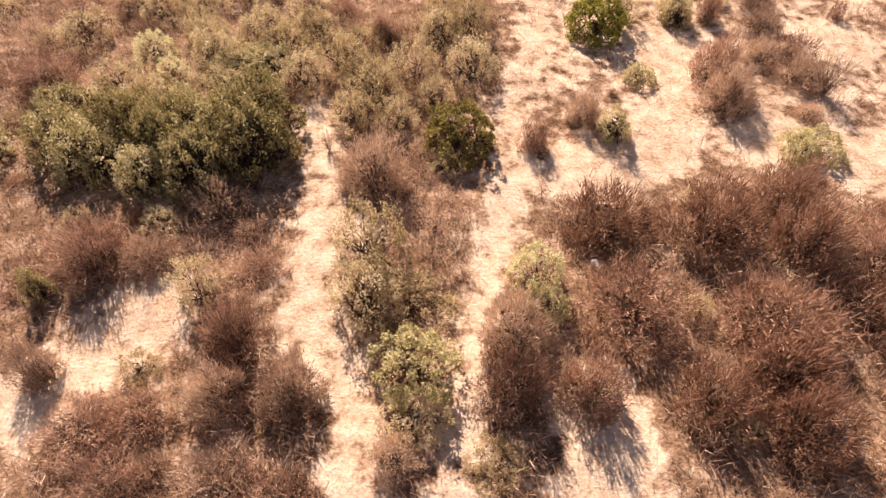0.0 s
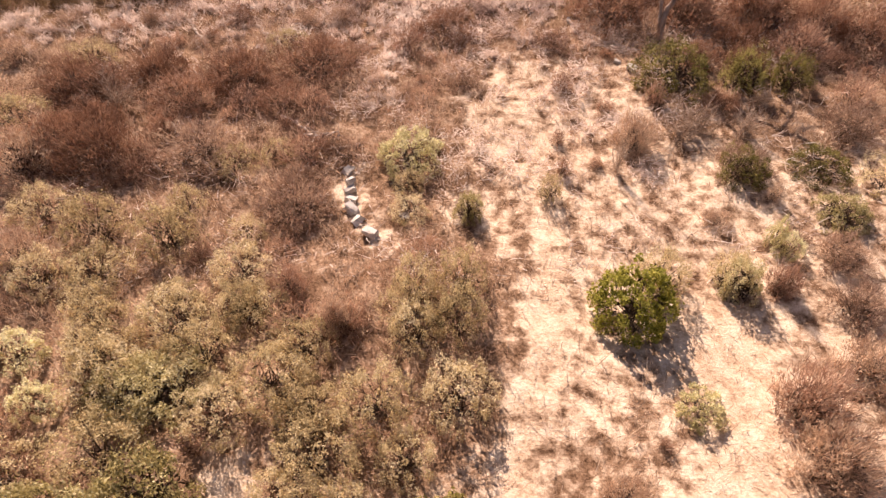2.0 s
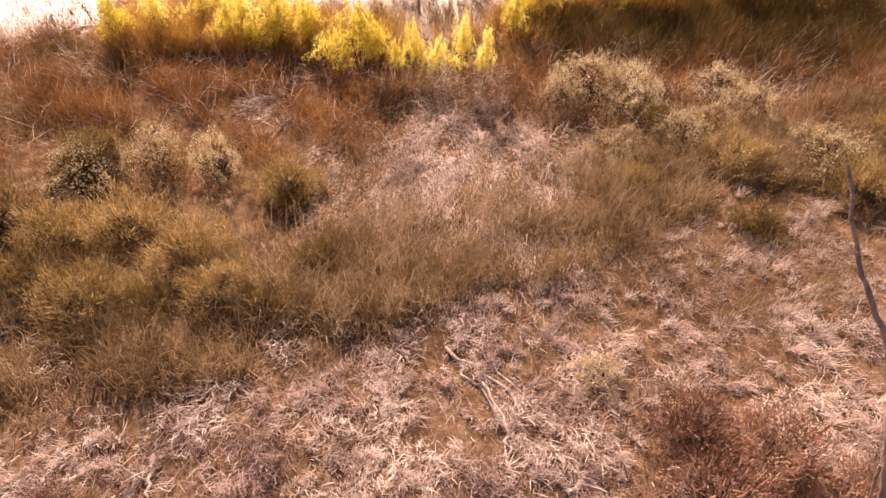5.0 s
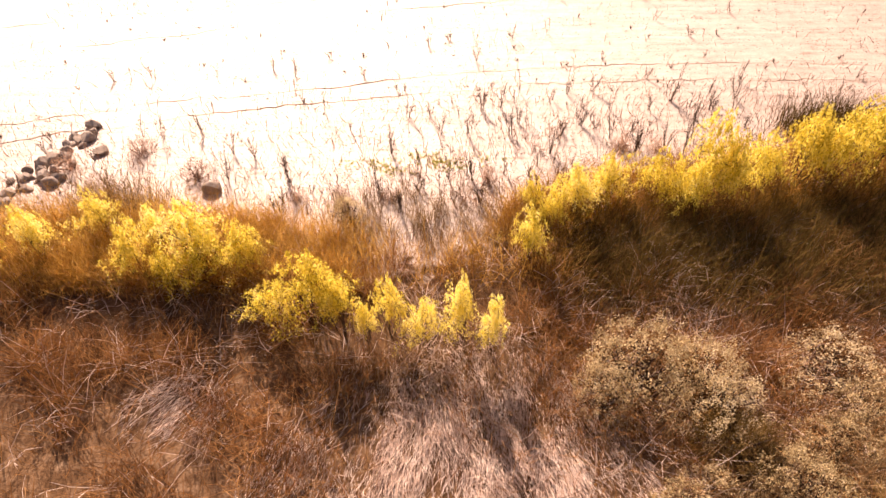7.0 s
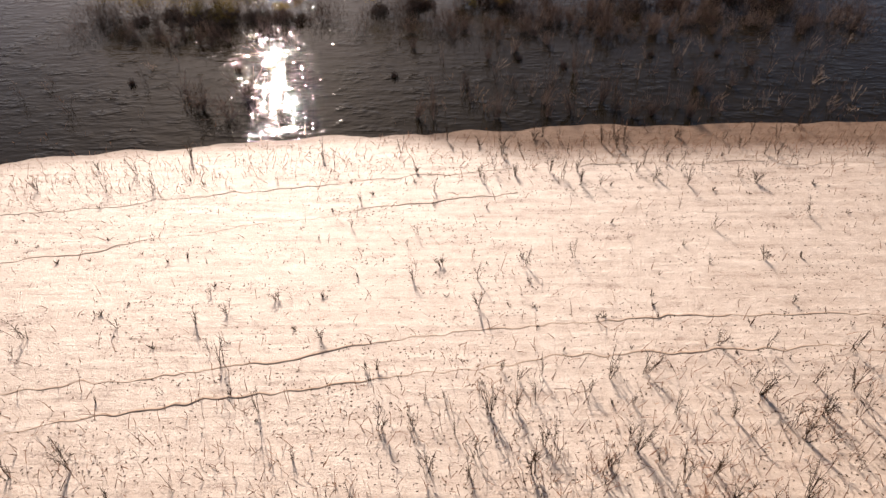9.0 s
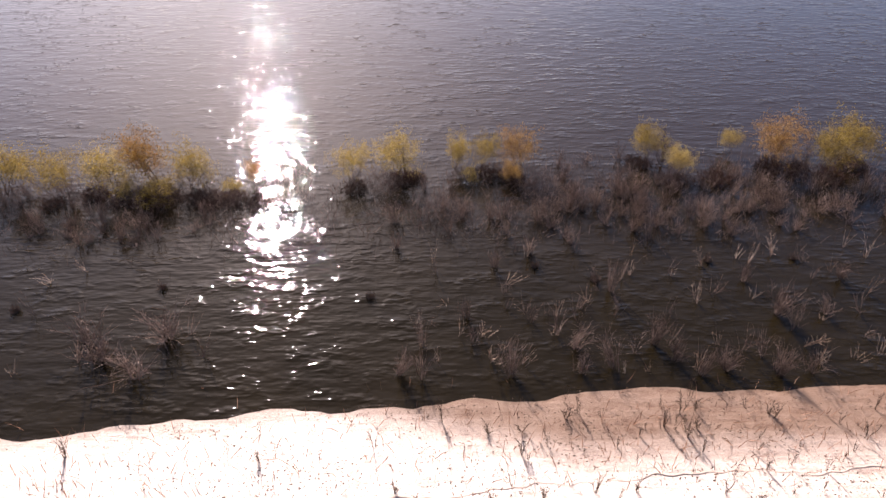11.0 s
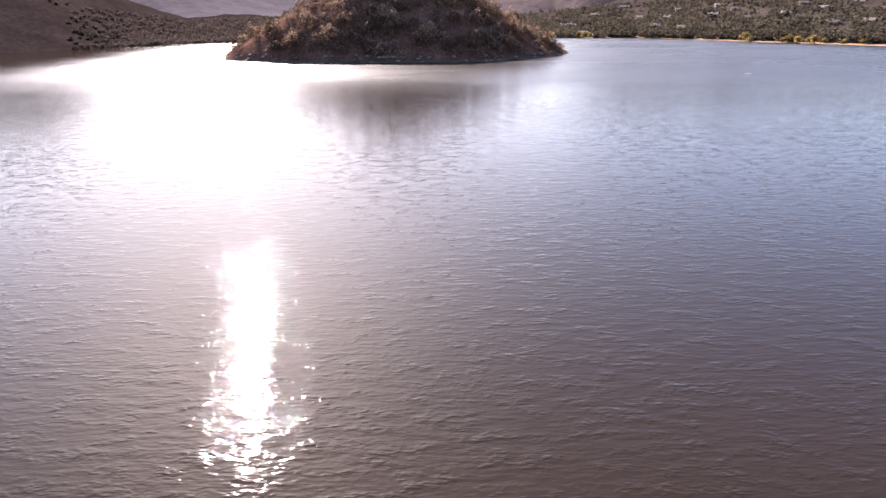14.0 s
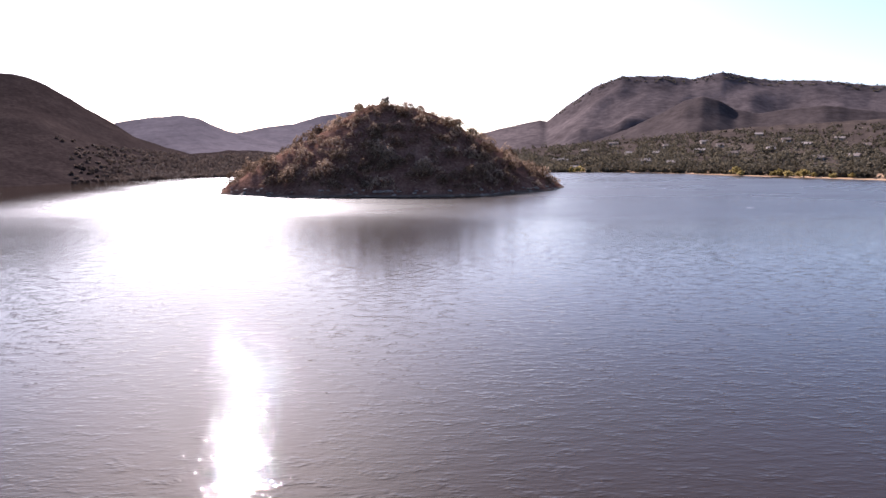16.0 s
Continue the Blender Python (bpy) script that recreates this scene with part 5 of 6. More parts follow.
for n, (x, y, size) in enumerate(ROCKS):
    boulder(x, y, size, ROCK, 640 + n, 0.8, "rock", "grey angular rock lying on the sand", "beach rocks")
r = np.random.default_rng(33)
for n in range(60):
    k = r.uniform()
    x, y = -17.3 + k * 1.9 + r.normal() * 0.35, 58.2 + k * 5.2 + r.normal() * 0.35
    boulder(x, y, (0.05 + 0.2 * r.uniform() ** 2) * (1.15 - 0.3 * k), ROCK, 670 + n, 0.75, "rock", "small grey angular rock in a heap on the sand", "beach rocks")
boulder(-9.2, 59.1, 0.34, ROCK, 760, 0.8, "rock", "grey angular rock on the sand", "beach rocks")


def ledge(points, seed, high=0.034):
    """A low wavy lip cut by an old waterline into the sand."""
    r = np.random.default_rng(seed)
    px, py = zip(*points)
    x = np.arange(px[0], px[-1], 0.12)
    y = np.interp(x, px, py) + 0.3 * wave(x, x * 0, 0.45, seed) + 0.16 * wave(x, x * 0, 1.9, seed + 3)
    thick = np.clip(0.7 * wave(x, x * 0, 0.35, seed + 5) + 0.3 * wave(x, x * 0, 2.5, seed + 6) + 0.5, 0.25, 1.0) * high
    z = land(x, y)
    rowsv = []
    for off, up in ((-0.16, -0.01), (-0.05, 0.25), (0.0, 1.0), (0.22, 0.6), (0.6, -0.01)):
        rowsv.append(np.stack([x, y + off * (0.12 + thick * 4), z + up * thick - 0.004 + (0.0 if up > 0 else -0.02)], -1))
    v = np.stack(rowsv, 1)
    n, m = v.shape[:2]
    i, j = np.meshgrid(np.arange(n - 1), np.arange(m - 1), indexing="ij")
    k = i * m + j
    me = mesh_of("ledge", v.reshape(-1, 3), [np.stack([k, k + m, k + m + 1, k + 1], -1).reshape(-1, 4)], SAND_LIP)
    tagged(new("ledge", me), "low wavy waterline ledge in the sand", "ledge", kind="structure")


ledge([(-26, 62.5), (-14.1, 65.6), (-11.1, 66.1), (-7.3, 66.8), (-5.2, 67.1), (-1.1, 67.9), (3.9, 68.7), (9.2, 68.9), (26, 68.6)], 51)
ledge([(-26, 61.2), (-13.3, 64.1), (-11.1, 64.7), (-6.6, 65.5), (-4.2, 65.8), (-1.1, 66.4), (4.6, 67.1), (9.3, 67.4), (26, 67.2)], 53)
ledge([(-26, 74), (-19.4, 75.3), (-10, 76.8), (-1.5, 78), (7.9, 79), (26, 78.8)], 55, 0.03)
ledge([(-20, 71.5), (-10, 74.0), (-1.5, 76.0), (3, 76.6)], 57, 0.026)

stalk_kinds = [thing("dead_stalk", bare_fan(700 + s, WOOD, 3 + s, 8, 0.011, 0.08 + 0.04 * s, True), "dry leafless stalks rooted in the sand", "plant", "stalks on the beach") for s in range(5)]
STALKS = [(4.7, 72.2), (-1.4, 73.7), (8.8, 67.6), (-7.9, 69.2), (-6.3, 69.9), (-6.3, 80.9), (-13.4, 77.1), (-14.6, 78.5), (-12.5, 79.9), (-1.6, 78.4), (-0.7, 76.8), (-2.4, 80.2), (2.6, 80.7), (4.5, 78.3), (4.1, 81.3), (10.5, 78.2), (13.9, 80.4), (5.8, 78.3), (11.0, 81.4), (13.5, 77.3), (15.8, 81.0), (10.6, 73.9), (11.9, 71.9), (1.4, 80.7), (-16.4, 67.8), (-15.6, 68.0), (-14.6, 68.1), (-11.6, 68.6), (-1.4, 70.9), (-0.4, 71.7), (1.0, 70.9), (2.8, 71.7), (1.0, 69.4), (-8.9, 68.7), (-4.4, 67.9), (-15.5, 77.1), (14.8, 74.9), (-0.2, 81.2)]
STALKS_UP = [(0.6, 59.6), (0.4, 59.9), (-0.6, 58.4), (3.7, 60.5), (-2.1, 64.3), (-2.6, 61.5), (-6.5, 59.8), (-5.8, 64.9), (-7.5, 66.9), (6.3, 62.5), (7.3, 61.7), (2.2, 62.8), (2.9, 63.8), (-0.7, 62.8), (8.3, 61.5), (9.2, 61.9), (5.2, 63.5), (6.6, 64.8), (12.0, 64.7), (6.1, 66.4), (9.4, 65.5), (1.1, 64.8), (-13.2, 62.9), (-12.3, 62.7), (-10.7, 62.9), (-8.8, 59.8), (-2.0, 57.7), (-3.8, 61.6), (0.5, 62.6), (12.3, 65.6), (3.7, 61.4)]
spots = [stand(x, y, rng.uniform(0.45, 0.9), rng.uniform(0.6, 1.3)) for x, y in STALKS] + [stand(x, y, rng.uniform(0.6, 1.0), rng.uniform(1.1, 2.0), lean=4) for x, y in STALKS_UP]
for _ in range(120):
    x = rng.uniform(-20, 20)
    s = -24 + 24 * rng.uniform() ** 1.9
    if x > 2 and s > -5 or rng.uniform() < 0.55 or s < -17:
        h = rng.uniform(0.3, 0.7) if -17 < s < -4 else rng.uniform(0.6, 1.4)
        spots.append(stand(x, float(shore(x)) + s, h * 0.7, h))
for _ in range(50):
    x = rng.uniform(1, 21)
    s = -rng.uniform(0.1, 5.5)
    h = rng.uniform(0.6, 1.3)
    spots.append(stand(x, float(shore(x)) + s, h * 0.45, h))
for _ in range(75):
    x = rng.uniform(-2, 21)
    s = -rng.uniform(15, 24)
    h = rng.uniform(0.7, 1.6)
    spots.append(stand(x, float(shore(x)) + s, h * 0.45, h))
set_out(stalk_kinds, spots)
stub_kinds = [thing("stub", bare_fan(720 + s, WOOD, 4 + s, 2, 0.05, 0.3, True), "short dark broken stub of a dead plant in the sand", "plant", "stubs on the beach") for s in range(3)]
spots = []
for _ in range(130):
    x = rng.uniform(-22, 22)
    spots.append(stand(x, float(shore(x)) - rng.uniform(3, 18), rng.uniform(0.12, 0.3), rng.uniform(0.12, 0.4)))
set_out(stub_kinds, spots)
at = strew(62000, -23, 23, 56, 83, lambda x, y: np.clip((-(y - shore(x)) - 12.5) / 9, 0, 1) ** 1.5 * (0.25 + 0.75 * clumped(x, y, 0.5, 63, -0.3, 0.3)) * (0.6 + 0.4 * (x > 0)) + 0.02 + 0.25 * np.clip(1 - np.abs(y - shore(x) + 2.5) / 2.5, 0, 1))
n = len(at)
green_at = strew(12000, -6, 6, 58, 64, lambda x, y: np.clip(1.2 - np.hypot((x + 1.5) / 3.5, (y - 61.0 - 0.12 * x) / 0.8), 0, 1) * (0.15 + 0.85 * clumped(x, y, 1.2, 65, 0, 0.3)))
stuff("green_weeds", join(leaves(green_at + (0, 0, 0.05), 0.07, 0.8, 0.5)), WEED_LEAF, "low yellow-green weeds creeping over the sand", "weeds")
stuff("beach_weeds", join(blades(at, rng.normal(size=(n, 3)) * (0.4, 0.4, 0.1) + (0, 0, 0.9), rng.uniform(0.12, 0.75, n), 0.011, 0.5)), RUSTY_TWIG, "thin dry weeds scattered over the sand", "weeds")
at = strew(7000, -16, 23, 57, 70, lambda x, y: np.clip((-(y - shore(x)) - 14.5) / 6, 0, 1) * (0.25 + 0.75 * (x > -1)) * clumped(x, y, 1.1, 67, 0.05, 0.35))
n = len(at)
stuff("tall_weeds", join(blades(at, rng.normal(size=(n, 3)) * (0.25, 0.25, 0.05) + (0, 0, 1), rng.uniform(0.5, 1.25, n), 0.009, 0.5)), DEAD_WOOD, "tall dead weed stalks at the top of the beach", "weeds")
at = strew(24000, -23, 23, 58, 83, lambda x, y: 0.2 + 0.8 * clumped(x * 0.25, y, 1.3, 61, 0.0, 0.3))
v, f = leaves(at + (0, 0, 0.015), 0.05, 1.5, 0.4)
stuff("beach_debris", (v, [f]), WOOD, "dark twig and bark crumbs strewn over the sand", "debris")

# ---- drowned brush and trees standing in the shallows ----
TUFTS = [(-3.2, 87.9), (-12.3, 88.7), (4.0, 89.9), (6.5, 88.9), (11.8, 90.2), (15.7, 90.3), (-18.0, 87.3)]
tuft_kinds = [thing("sedge_tuft", twiggy(800 + s, WOOD_AND_SHADE, 160, 60, 0.02, 0.2, heart=20), "dark tuft of dead sedge standing in shallow water", "plant", "tufts in the water") for s in range(2)]
set_out(tuft_kinds, [stand(x, y, 0.36, 0.75, z=-0.08) for x, y in TUFTS])
fan_kinds = [thing("drowned_shrub", bare_fan(820 + s, DROWNED_TWIG, 15, 9, 0.005, 0.34), "bare grey dead shrub standing in the lake shallows", "shrub", "drowned shrubs") for s in range(5)]
FANS = [(-11.5, 83.5), (-13.2, 84.4), (-11.0, 85.6), (-14.3, 85.4), (-0.9, 85.1), (0.9, 86.6), (2.2, 90.0), (3.9, 91.0), (3.5, 86.3), (4.9, 84.8), (7.0, 88.2), (8.0, 84.9), (9.6, 91.9), (8.6, 84.0), (12.9, 88.7), (13.4, 86.6), (13.7, 85.6), (15.5, 86.6), (17.2, 88.9), (10.3, 83.5), (11.9, 84.1), (5.0, 83.4), (2.4, 83.4), (-1.8, 83.5), (-0.9, 83.3), (6.3, 83.6), (9.3, 83.3), (12.2, 83.2), (13.4, 83.4)]
near_kinds = [thing("drowned_shrub", bare_fan(840 + s, DROWNED_TWIG, 14 + 6 * s, 9, 0.0042, 0.24), "wide bare dead shrub in shallow water near the beach", "shrub", "drowned shrubs") for s in range(4)]
set_out(near_kinds, [stand(x, y, rng.uniform(0.9, 1.5), rng.uniform(1.2, 2.2), z=-0.1, lean=8) for x, y in FANS[4:]] + [stand(x, y, 2.5, 1.9, z=-0.1) for x, y in FANS[:4]])
spots = []
for _ in range(70):
    x = rng.uniform(-24, 26)
    if -11 < x < -1:
        continue
    spots.append(stand(x, 97.0 + rng.normal() * 1.4 - (1.2 if x < -3 else 0), rng.uniform(0.7, 1.2), rng.uniform(0.9, 1.7), z=-0.15, lean=8))
set_out(fan_kinds, spots)
pale_kinds = [thing("drowned_shrub", bare_fan(880 + s, PALE_TWIG, 18 + 4 * s, 11, 0.0046, 0.36), "bleached bare dead shrub standing in the lake", "shrub", "drowned shrubs") for s in range(4)]
spots = []
for cx, cy, n, a in [(-20.5, 93.6, 5, 1.3), (-17.6, 93.7, 6, 1.3), (-14.6, 93.2, 6, 1.2), (-12.2, 92.9, 3, 0.8), (-17.5, 91.8, 2, 0.6), (-2.4, 93.8, 2, 0.8), (0.4, 93.6, 4, 1.0), (2.7, 93.8, 4, 0.8), (5.1, 93.2, 5, 0.9), (7.0, 93.9, 6, 1.0), (8.6, 93.2, 5, 0.9), (10.6, 93.6, 6, 1.0), (9.3, 95.9, 4, 1.0), (12.7, 93.9, 6, 1.1), (15.0, 94.1, 6, 1.0), (17.2, 93.6, 7, 1.1), (19.3, 93.9, 5, 1.0), (21.6, 93.4, 6, 1.2), (24.2, 93.4, 5, 1.2), (11.8, 97.0, 2, 0.5), (6.2, 96.2, 3, 1.2), (15.5, 96.6, 4, 1.4)]:
    for _ in range(n):
        spots.append(stand(cx + rng.normal() * a * 0.7, cy + 0.3 + rng.normal() * 0.9, rng.uniform(0.7, 1.2), rng.uniform(1.0, 1.9), z=-0.15, lean=9))
set_out(pale_kinds, spots)
stick_kinds = [thing("drowned_shrub", bare_fan(830 + s, DROWNED_TWIG if s % 2 else GREY_TWIG, 4 + s, 4, 0.0065, 0.22 + 0.05 * s), "few bare bent stalks standing in shallow water", "shrub", "drowned shrubs") for s in range(4)]
spots = []
for _ in range(120):
    x = rng.uniform(-1, 24) if rng.uniform() < 0.85 else rng.uniform(-24, -9)
    spots.append(stand(x, 83.4 + 8.5 * rng.uniform() ** 1.3, rng.uniform(0.5, 1.3), rng.uniform(0.8, 1.9), z=-0.15, lean=12))
set_out(stick_kinds, spots)
at = rng.uniform((-25, 89.5, 0), (27, 100.5, 0), (170000, 3))
gap = np.clip(np.abs(at[:, 0] + 6.8) / 2.4, 0.08, 1)
dense = np.exp(-((at[:, 1] - 95.6) / 2.4) ** 2) * gap * (0.06 + 0.66 * clumped(at[:, 0], at[:, 1], 0.55, 71, -0.1, 0.4))
at = at[rng.uniform(0, 1, len(at)) < dense]
at[:, 2] = rng.uniform(-0.05, 0.6, len(at))
n = len(at)
stuff("drowned_brush", join(blades(at, rng.normal(size=(n, 3)) * (0.5, 0.5, 0.1) + (0, 0, 0.8), rng.uniform(0.25, 0.9, n), 0.006, 0.4)), DROWNED_TWIG,
      "thicket of bare grey twigs standing in the lake shallows", "brush")
gold_kinds = [thing("tree", small_tree(850 + s, WILLOW_LEAF, WOOD, 4, 250, 28, 0.0115, 0.48, 0.085, 0.009, 0.66, 0.09, skirt=0.2), "slender young willow with yellow autumn leaves standing in the lake", "tree", "trees in the water") for s in range(3)]
bush_kinds = [thing("willow_bush", small_tree(860 + s, WILLOW_LEAF, WOOD, 4, 130, 24, 0.016, 0.3, 0.08, 0.01, 0.6, skirt=0.14), "low yellow willow bush standing in the lake", "shrub", "trees in the water") for s in range(2)]
amber_kinds = [thing("tree", small_tree(870 + s, AMBER_LEAF, WOOD, 4, 270, 28, 0.0115, 0.45, 0.085, 0.009, 0.68, 0.09, skirt=0.2), "young willow with orange autumn leaves standing in the lake", "tree", "trees in the water") for s in range(2)]
# x, y, width and height
GOLD = [(-17.9, 97.3, 2.7, 2.9), (-13.6, 97.2, 2.3, 3.0), (-4.9, 97.8, 1.7, 2.5), (-2.2, 98.6, 2.5, 2.7), (0.6, 99.2, 1.3, 2.5), (2.3, 98.9, 1.4, 2.4), (11.5, 100.2, 1.8, 2.4), (12.6, 97.8, 1.4, 2.3), (16.4, 100.6, 1.0, 1.7), (20.6, 98.2, 2.3, 2.9), (22.6, 99.4, 2.6, 3.0), (-20.4, 96.5, 2.5, 2.8), (-23.5, 97.0, 2.5, 3.0)]
LOW_GOLD = [(-14.6, 95.7, 2.4, 1.7), (-11.3, 96.6, 1.3, 1.1), (1.3, 97.6, 1.0, 1.1), (-16.6, 96.2, 1.4, 1.4)]
AMBER = [(-15.8, 98.0, 2.9, 3.5), (4.2, 99.1, 1.9, 2.6), (3.4, 97.5, 1.2, 1.6), (18.6, 99.3, 2.6, 3.0), (-10.3, 97.6, 0.9, 1.8)]
set_out(gold_kinds, [stand(x, y, w, h, z=-0.15) for x, y, w, h in GOLD])
set_out(bush_kinds, [stand(x, y, w, h, z=-0.1) for x, y, w, h in LOW_GOLD])
set_out(amber_kinds, [stand(x, y, w, h, z=-0.15) for x, y, w, h in AMBER])
# their near-black colour also stands for the willows' reflections in the water
dark_kinds = [thing("drowned_bush", twiggy(890 + s, DARK_TWIG, 60, 1800, 0.009, 0.6, wood=WOOD, heart=200), "dark red-brown bush under lake willows, doubling as their dark reflection", "shrub", "dark bushes in the water") for s in range(3)]
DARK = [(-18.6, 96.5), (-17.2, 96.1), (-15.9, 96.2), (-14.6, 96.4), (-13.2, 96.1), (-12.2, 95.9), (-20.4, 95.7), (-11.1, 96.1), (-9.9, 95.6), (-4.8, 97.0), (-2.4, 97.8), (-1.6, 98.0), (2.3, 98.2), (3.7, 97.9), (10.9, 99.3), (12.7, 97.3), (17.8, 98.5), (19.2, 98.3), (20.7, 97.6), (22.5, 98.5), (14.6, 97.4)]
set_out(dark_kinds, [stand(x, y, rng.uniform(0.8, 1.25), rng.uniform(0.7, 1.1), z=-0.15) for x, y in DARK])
lone = [thing("bare_bush", bare_fan(898, DARK_TWIG, 12, 12, 0.006, 0.26), "tall dark leafless bush beside yellow willows in the lake", "shrub")]
set_out(lone, [stand(12.2, 99.4, 1.4, 2.5, z=-0.15)])

# ---- island: shrubs, trees on the top, stones along the shore ----
isle_kinds = [thing("island_shrub", tufted(900 + s, ISLE_LEAF, 16, 22, 0.1, 0.28, 1.0, stems=5, heart=24), "rounded dark scrub oak on the island", "shrub", "island shrubs") for s in range(4)]
r = np.random.default_rng(91)
spots, rest = [], []
while len(spots) < 290 or len(rest) < 420:
    a, u = r.uniform(0, 2 * np.pi), math.sqrt(r.uniform(0.005, 0.93))
    R = float(isle_reach(np.array(a))) * u
    x, y = PEAK[0] + R * math.cos(a), PEAK[1] + R * math.sin(a)
    z = float(isle_height(np.array(x), np.array(y)))
    size = r.uniform(2.0, 4.8) * (0.75 if u < 0.35 else 1.0)
    if y < 450 and len(spots) < 290 and r.uniform() < 0.7:
        spots.append(pose(x, y, z - 0.3, 0, 0, r.uniform(0, 360)) @ Matrix.Diagonal((size, size, size * r.uniform(0.9, 1.6), 1)))
    elif len(rest) < 420:
        rest.append((x, y, z, size * 0.6))
set_out(isle_kinds, spots)
at = np.concatenate([np.array(q[:3]) + dome(46, r, 0.5) * q[3] * (1, 1, 1.1) for q in rest])
stuff("island_scrub", (lambda v, f: (v, [f]))(*leaves(at, 0.32, 0.4, 0.6, r)), ISLE_LEAF, "low brown and olive scrub covering the island", "scrub")
oak_kinds = [thing("tree", small_tree(950 + s, FAR_LEAF, WOOD, 3, 170, 14, 0.042, 0.3, 0.12, 0.03, 0.5, 0.15), "small dark oak on the crest of the island", "tree", "trees on the island") for s in range(2)]
set_out(oak_kinds, [pose(x, y, float(isle_height(np.array(x), np.array(y))) - 0.5, 0, 0, t) @ Matrix.Diagonal((w, w, h, 1)) for x, y, w, h, t in
                    [(-31.0, 446, 4.0, 4.0, 0), (-17.5, 446, 4.5, 5.0, 50), (18.5, 444, 4.5, 4.6, 100), (27.5, 442, 5.0, 4.6, 200)]])
for n in range(80):
    a = -math.pi + r.uniform(0.02, 0.98) * math.pi
    R = float(isle_reach(np.array(a))) * r.uniform(0.965, 1.01)
    x, y = PEAK[0] + R * math.cos(a), PEAK[1] + R * math.sin(a)
    boulder(x, y, r.uniform(0.5, 1.5), ISLE_ROCK, 1000 + n, 0.5, "rock", "pale rock on the island shore", "island shore rocks", z=max(-0.2, float(isle_height(np.array(x), np.array(y))) - 0.3))


# ---- far shore: woods, yellow cottonwoods, houses ----
def on_slope(height, az, rr):
    a = radians(az)
    return EYE.x + rr * math.sin(a), EYE.y + rr * math.cos(a), float(height(az, rr))


pts = []
for _ in range(6500):
    az, up = r.uniform(4, 45), r.uniform() ** 1.45
    if noise.noise(Vector((az * 0.55, up * 8, 4.0))) < -0.3 + 0.5 * (up > 0.5) * r.uniform():
        continue
    f = np.interp(az, [5, 10.7, 19, 27, 35, 45], [600, 590, 566, 503, 461, 410])
    x, y, z = on_slope(right_height, az, f + (24 if az < 15 else 34) + 630 * up)
    s = (2.0 + 7.0 * r.uniform() ** 2.6) * (1.0 - 0.3 * up)
    pts.append(np.array((x, y, z)) + dome(20, r, 0.6) * (s * 0.75, s * 0.75, s * r.uniform(0.8, 2.2)))
stuff("far_woods", (lambda v, f: (v, [f]))(*leaves(np.concatenate(pts), 1.25, 0.3, 0.65, r)), FAR_LEAF, "dark green woods among houses on the far slope", "woods")
pts = []
for az in np.arange(11.5, 45, 0.07):
    if noise.noise(Vector((az * 1.4, 7.0, 2.0))) > -0.1:
        s = r.uniform(3, 6.5)
        x, y, z = on_slope(east_height, az, r.uniform(2440, 2510))
        pts.append(np.array((x, y, z)) + dome(16, r, 0.6) * (s, s, s * 0.9))
stuff("ridge_scrub", (lambda v, f: (v, [f]))(*leaves(np.concatenate(pts), 1.9, 0.3, 0.7, r)), FAR_LEAF, "scrub oaks along the mountain's crest", "woods")
pts = []
for _ in range(2200):
    az = r.triangular(-28, -13, -8)
    f = np.interp(az, [-75, -45, -31, -26, -20, -15, -6], [300, 420, 470, 495, 556, 548, 700])
    x, y, z = on_slope(left_height, az, f + 8 + 230 * r.uniform() ** 1.6 * np.interp(az, [-34, -20], [0.3, 1]))
    s = r.uniform(1.2, 3.2) * np.interp(az, [-30, -18], [0.6, 1.4])
    pts.append(np.array((x, y, z)) + dome(26, r, 0.6) * (s, s, s * 1.1))
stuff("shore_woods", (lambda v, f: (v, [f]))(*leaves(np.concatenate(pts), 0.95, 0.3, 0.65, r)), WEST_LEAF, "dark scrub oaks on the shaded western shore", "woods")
cotton = [thing("cottonwood", small_tree(970 + s, FADED_LEAF, WOOD, 2, 70, 9, 0.09, 0.3, 0.12, 0.03, 0.7), "yellow autumn cottonwood on the far shore", "tree", "far cottonwoods") for s in range(2)]
spots = []
for az in (12.9, 13.3, 13.8, 25.6, 26.0, 28.2, 28.6, 29.3, 29.9, 30.4, 31.0, 32.2, 33.5):
    f = np.interp(az, [10.7, 19, 27, 35], [590, 566, 503, 461])
    x, y, z = on_slope(right_height, az, f + r.uniform(18, 32))
    h = r.uniform(3.5, 6.5)
    spots.append(pose(x, y, z - 0.2, 0, 0, r.uniform(0, 360)) @ Matrix.Diagonal((h, h, h, 1)))
set_out(cotton, spots)

PLASTER = stone("pale plaster", (0.13, 0.11, 0.095), (0.24, 0.21, 0.185), 2)
TILE = stone("brown roof tiles", (0.08, 0.055, 0.045), (0.17, 0.12, 0.1), 2)
PANE = Nodes("dark window glass")
PANE.bsdf.inputs["Base Color"].default_value = (0.02, 0.025, 0.03, 1)
PANE.bsdf.inputs["Roughness"].default_value = 0.1


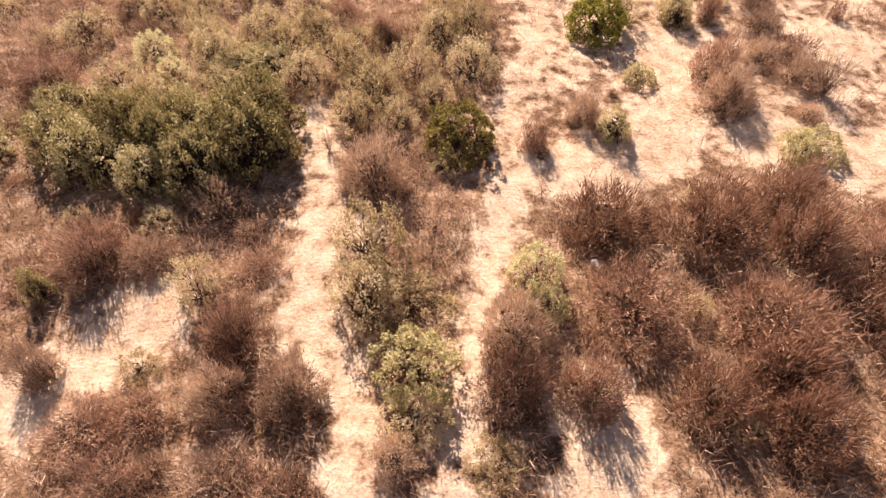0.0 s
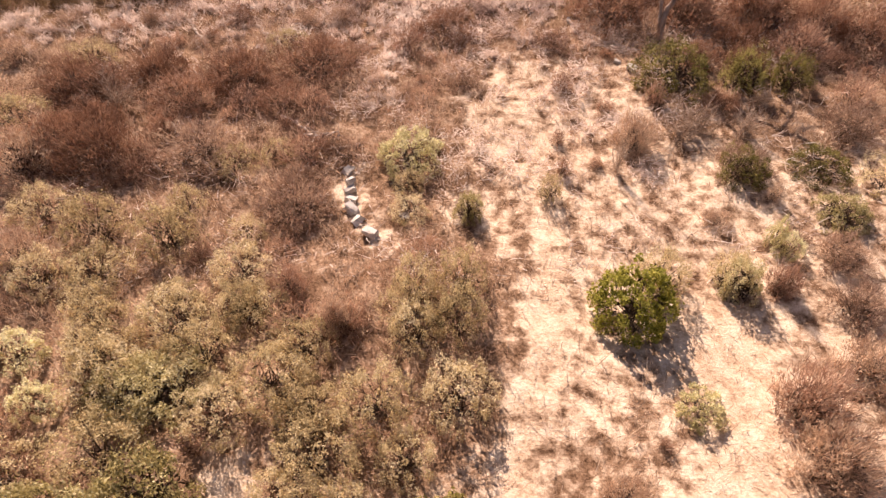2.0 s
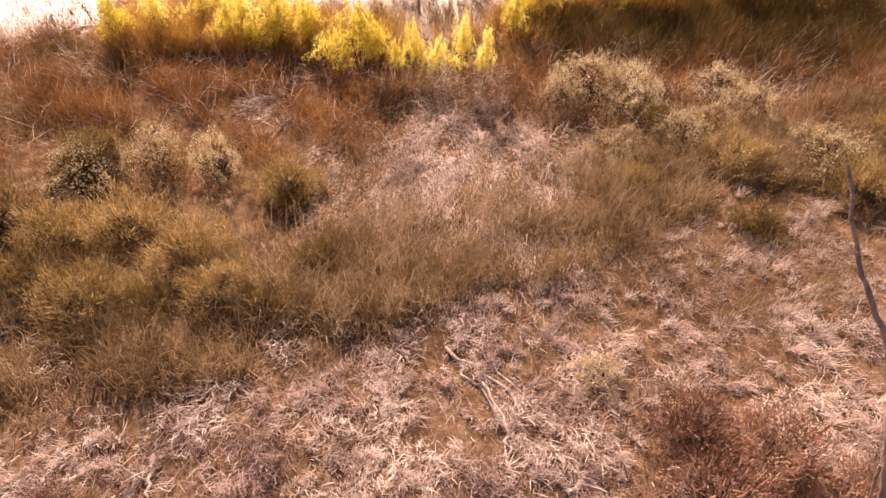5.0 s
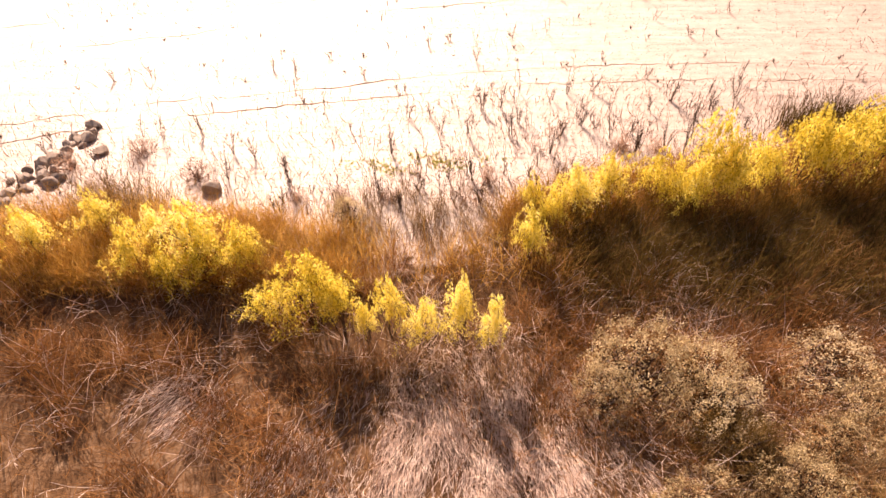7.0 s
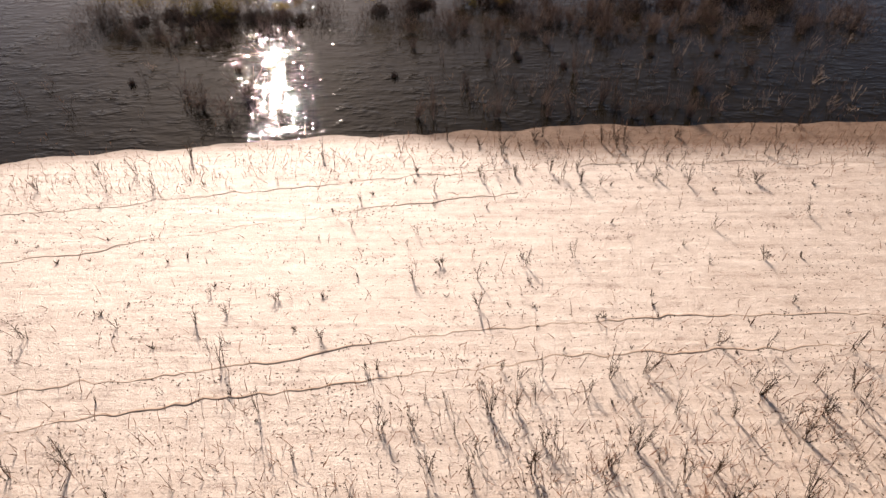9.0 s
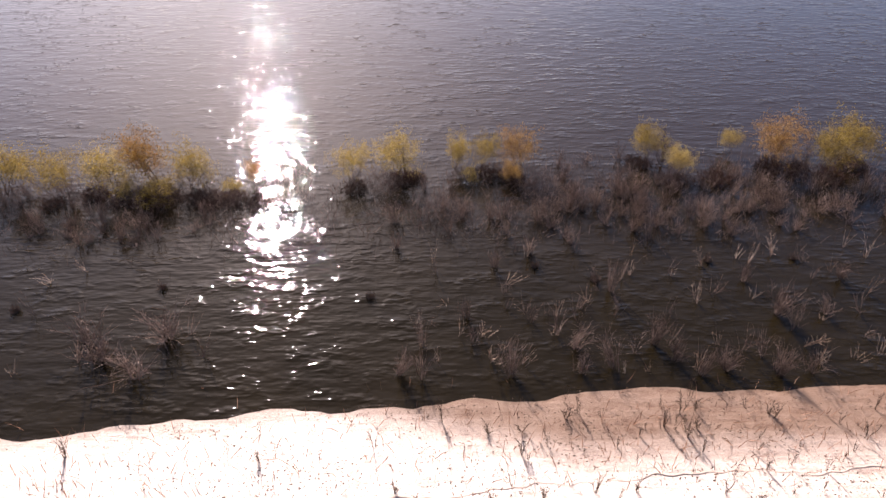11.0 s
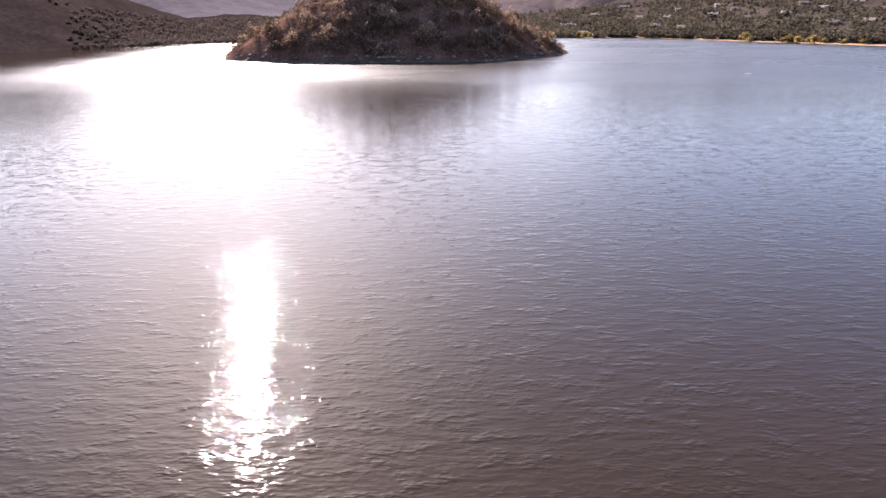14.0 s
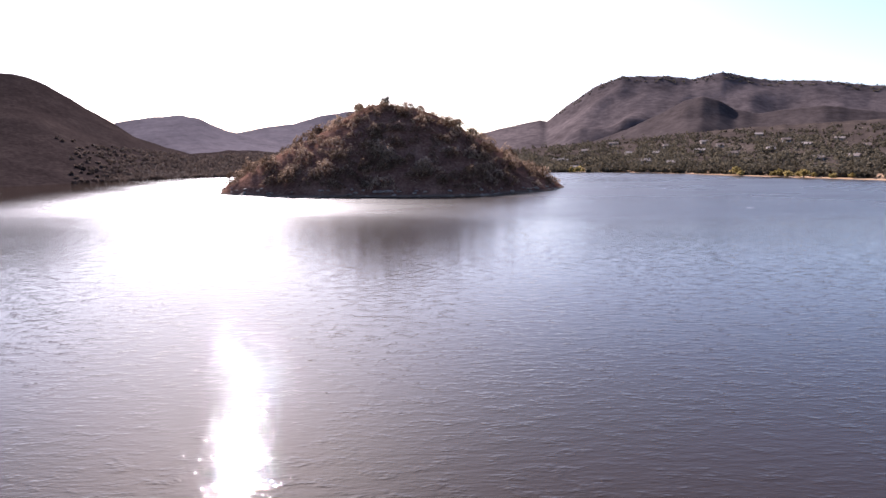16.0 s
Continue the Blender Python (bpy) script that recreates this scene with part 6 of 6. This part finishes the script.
def block(name, x0, x1, y0, y1, z0, z1, mat, parent, ridge=0.0):
    """A box; with ridge, a gabled roof of that height."""
    bm = bmesh.new()
    if ridge:
        ym = (y0 + y1) / 2
        co = [(x0, y0, z0), (x1, y0, z0), (x1, y1, z0), (x0, y1, z0), (x0, ym, z0 + ridge), (x1, ym, z0 + ridge)]
        fs = [(0, 1, 5, 4), (2, 3, 4, 5), (0, 4, 3), (1, 2, 5), (3, 2, 1, 0)]
    else:
        co = [(x, y, z) for z in (z0, z1) for x, y in ((x0, y0), (x1, y0), (x1, y1), (x0, y1))]
        fs = [(0, 1, 5, 4), (1, 2, 6, 5), (2, 3, 7, 6), (3, 0, 4, 7), (4, 5, 6, 7), (3, 2, 1, 0)]
    vs = [bm.verts.new(c) for c in co]
    for f in fs:
        bm.faces.new([vs[q] for q in f])
    me = bpy.data.meshes.new(name)
    bm.to_mesh(me)
    bm.free()
    me.materials.append(mat)
    return part(name, me, parent)


def house(az, rr, w, turn):
    x, y, z = on_slope(right_height, az, rr)
    top = tagged(new("house"), "pale low house with a brown gabled roof on the wooded slope", "house", "far houses")
    w *= 0.62
    top.matrix_basis = pose(x, y, z - 1.0, 0, 0, turn - az)
    block("wall", -w / 2, w / 2, -4, 4, 0, 3.4, PLASTER, top)
    block("roof", -w / 2 - 0.6, w / 2 + 0.6, -4.7, 4.7, 3.4, 0, TILE, top, 2.2)
    for q in range(int(w // 4)):
        cx = -w / 2 + (q + 0.5) * w / int(w // 4)
        win = block("window", cx - 0.9, cx + 0.9, -4.06, -3.9, 1.4, 2.8, TILE, top)
        block("pane", cx - 0.75, cx + 0.75, -4.10, -4.0, 1.55, 2.65, PANE.mat, win)
    block("chimney", w / 4, w / 4 + 0.9, 0.6, 1.5, 3.4, 6.4, PLASTER, top)


for q in [(11.9, 760, 26, 5), (16.2, 1080, 22, 0), (14.0, 950, 18, -10), (20.4, 900, 15, 10), (22.9, 780, 16, 0), (23.2, 960, 14, 15), (25.4, 720, 16, -5), (27.1, 1010, 16, 0), (29.0, 860, 14, 10), (32.5, 900, 16, 0), (33.4, 640, 15, -10), (18.8, 690, 18, 5), (21.0, 660, 20, 0), (31.2, 620, 14, 0), (13.1, 640, 12, 0), (17.4, 820, 12, 8), (19.6, 780, 10, -8), (24.4, 850, 12, 4), (26.3, 640, 10, 0), (28.0, 730, 11, 12), (30.4, 760, 12, -6), (34.2, 780, 12, 0)]:
    house(*q)
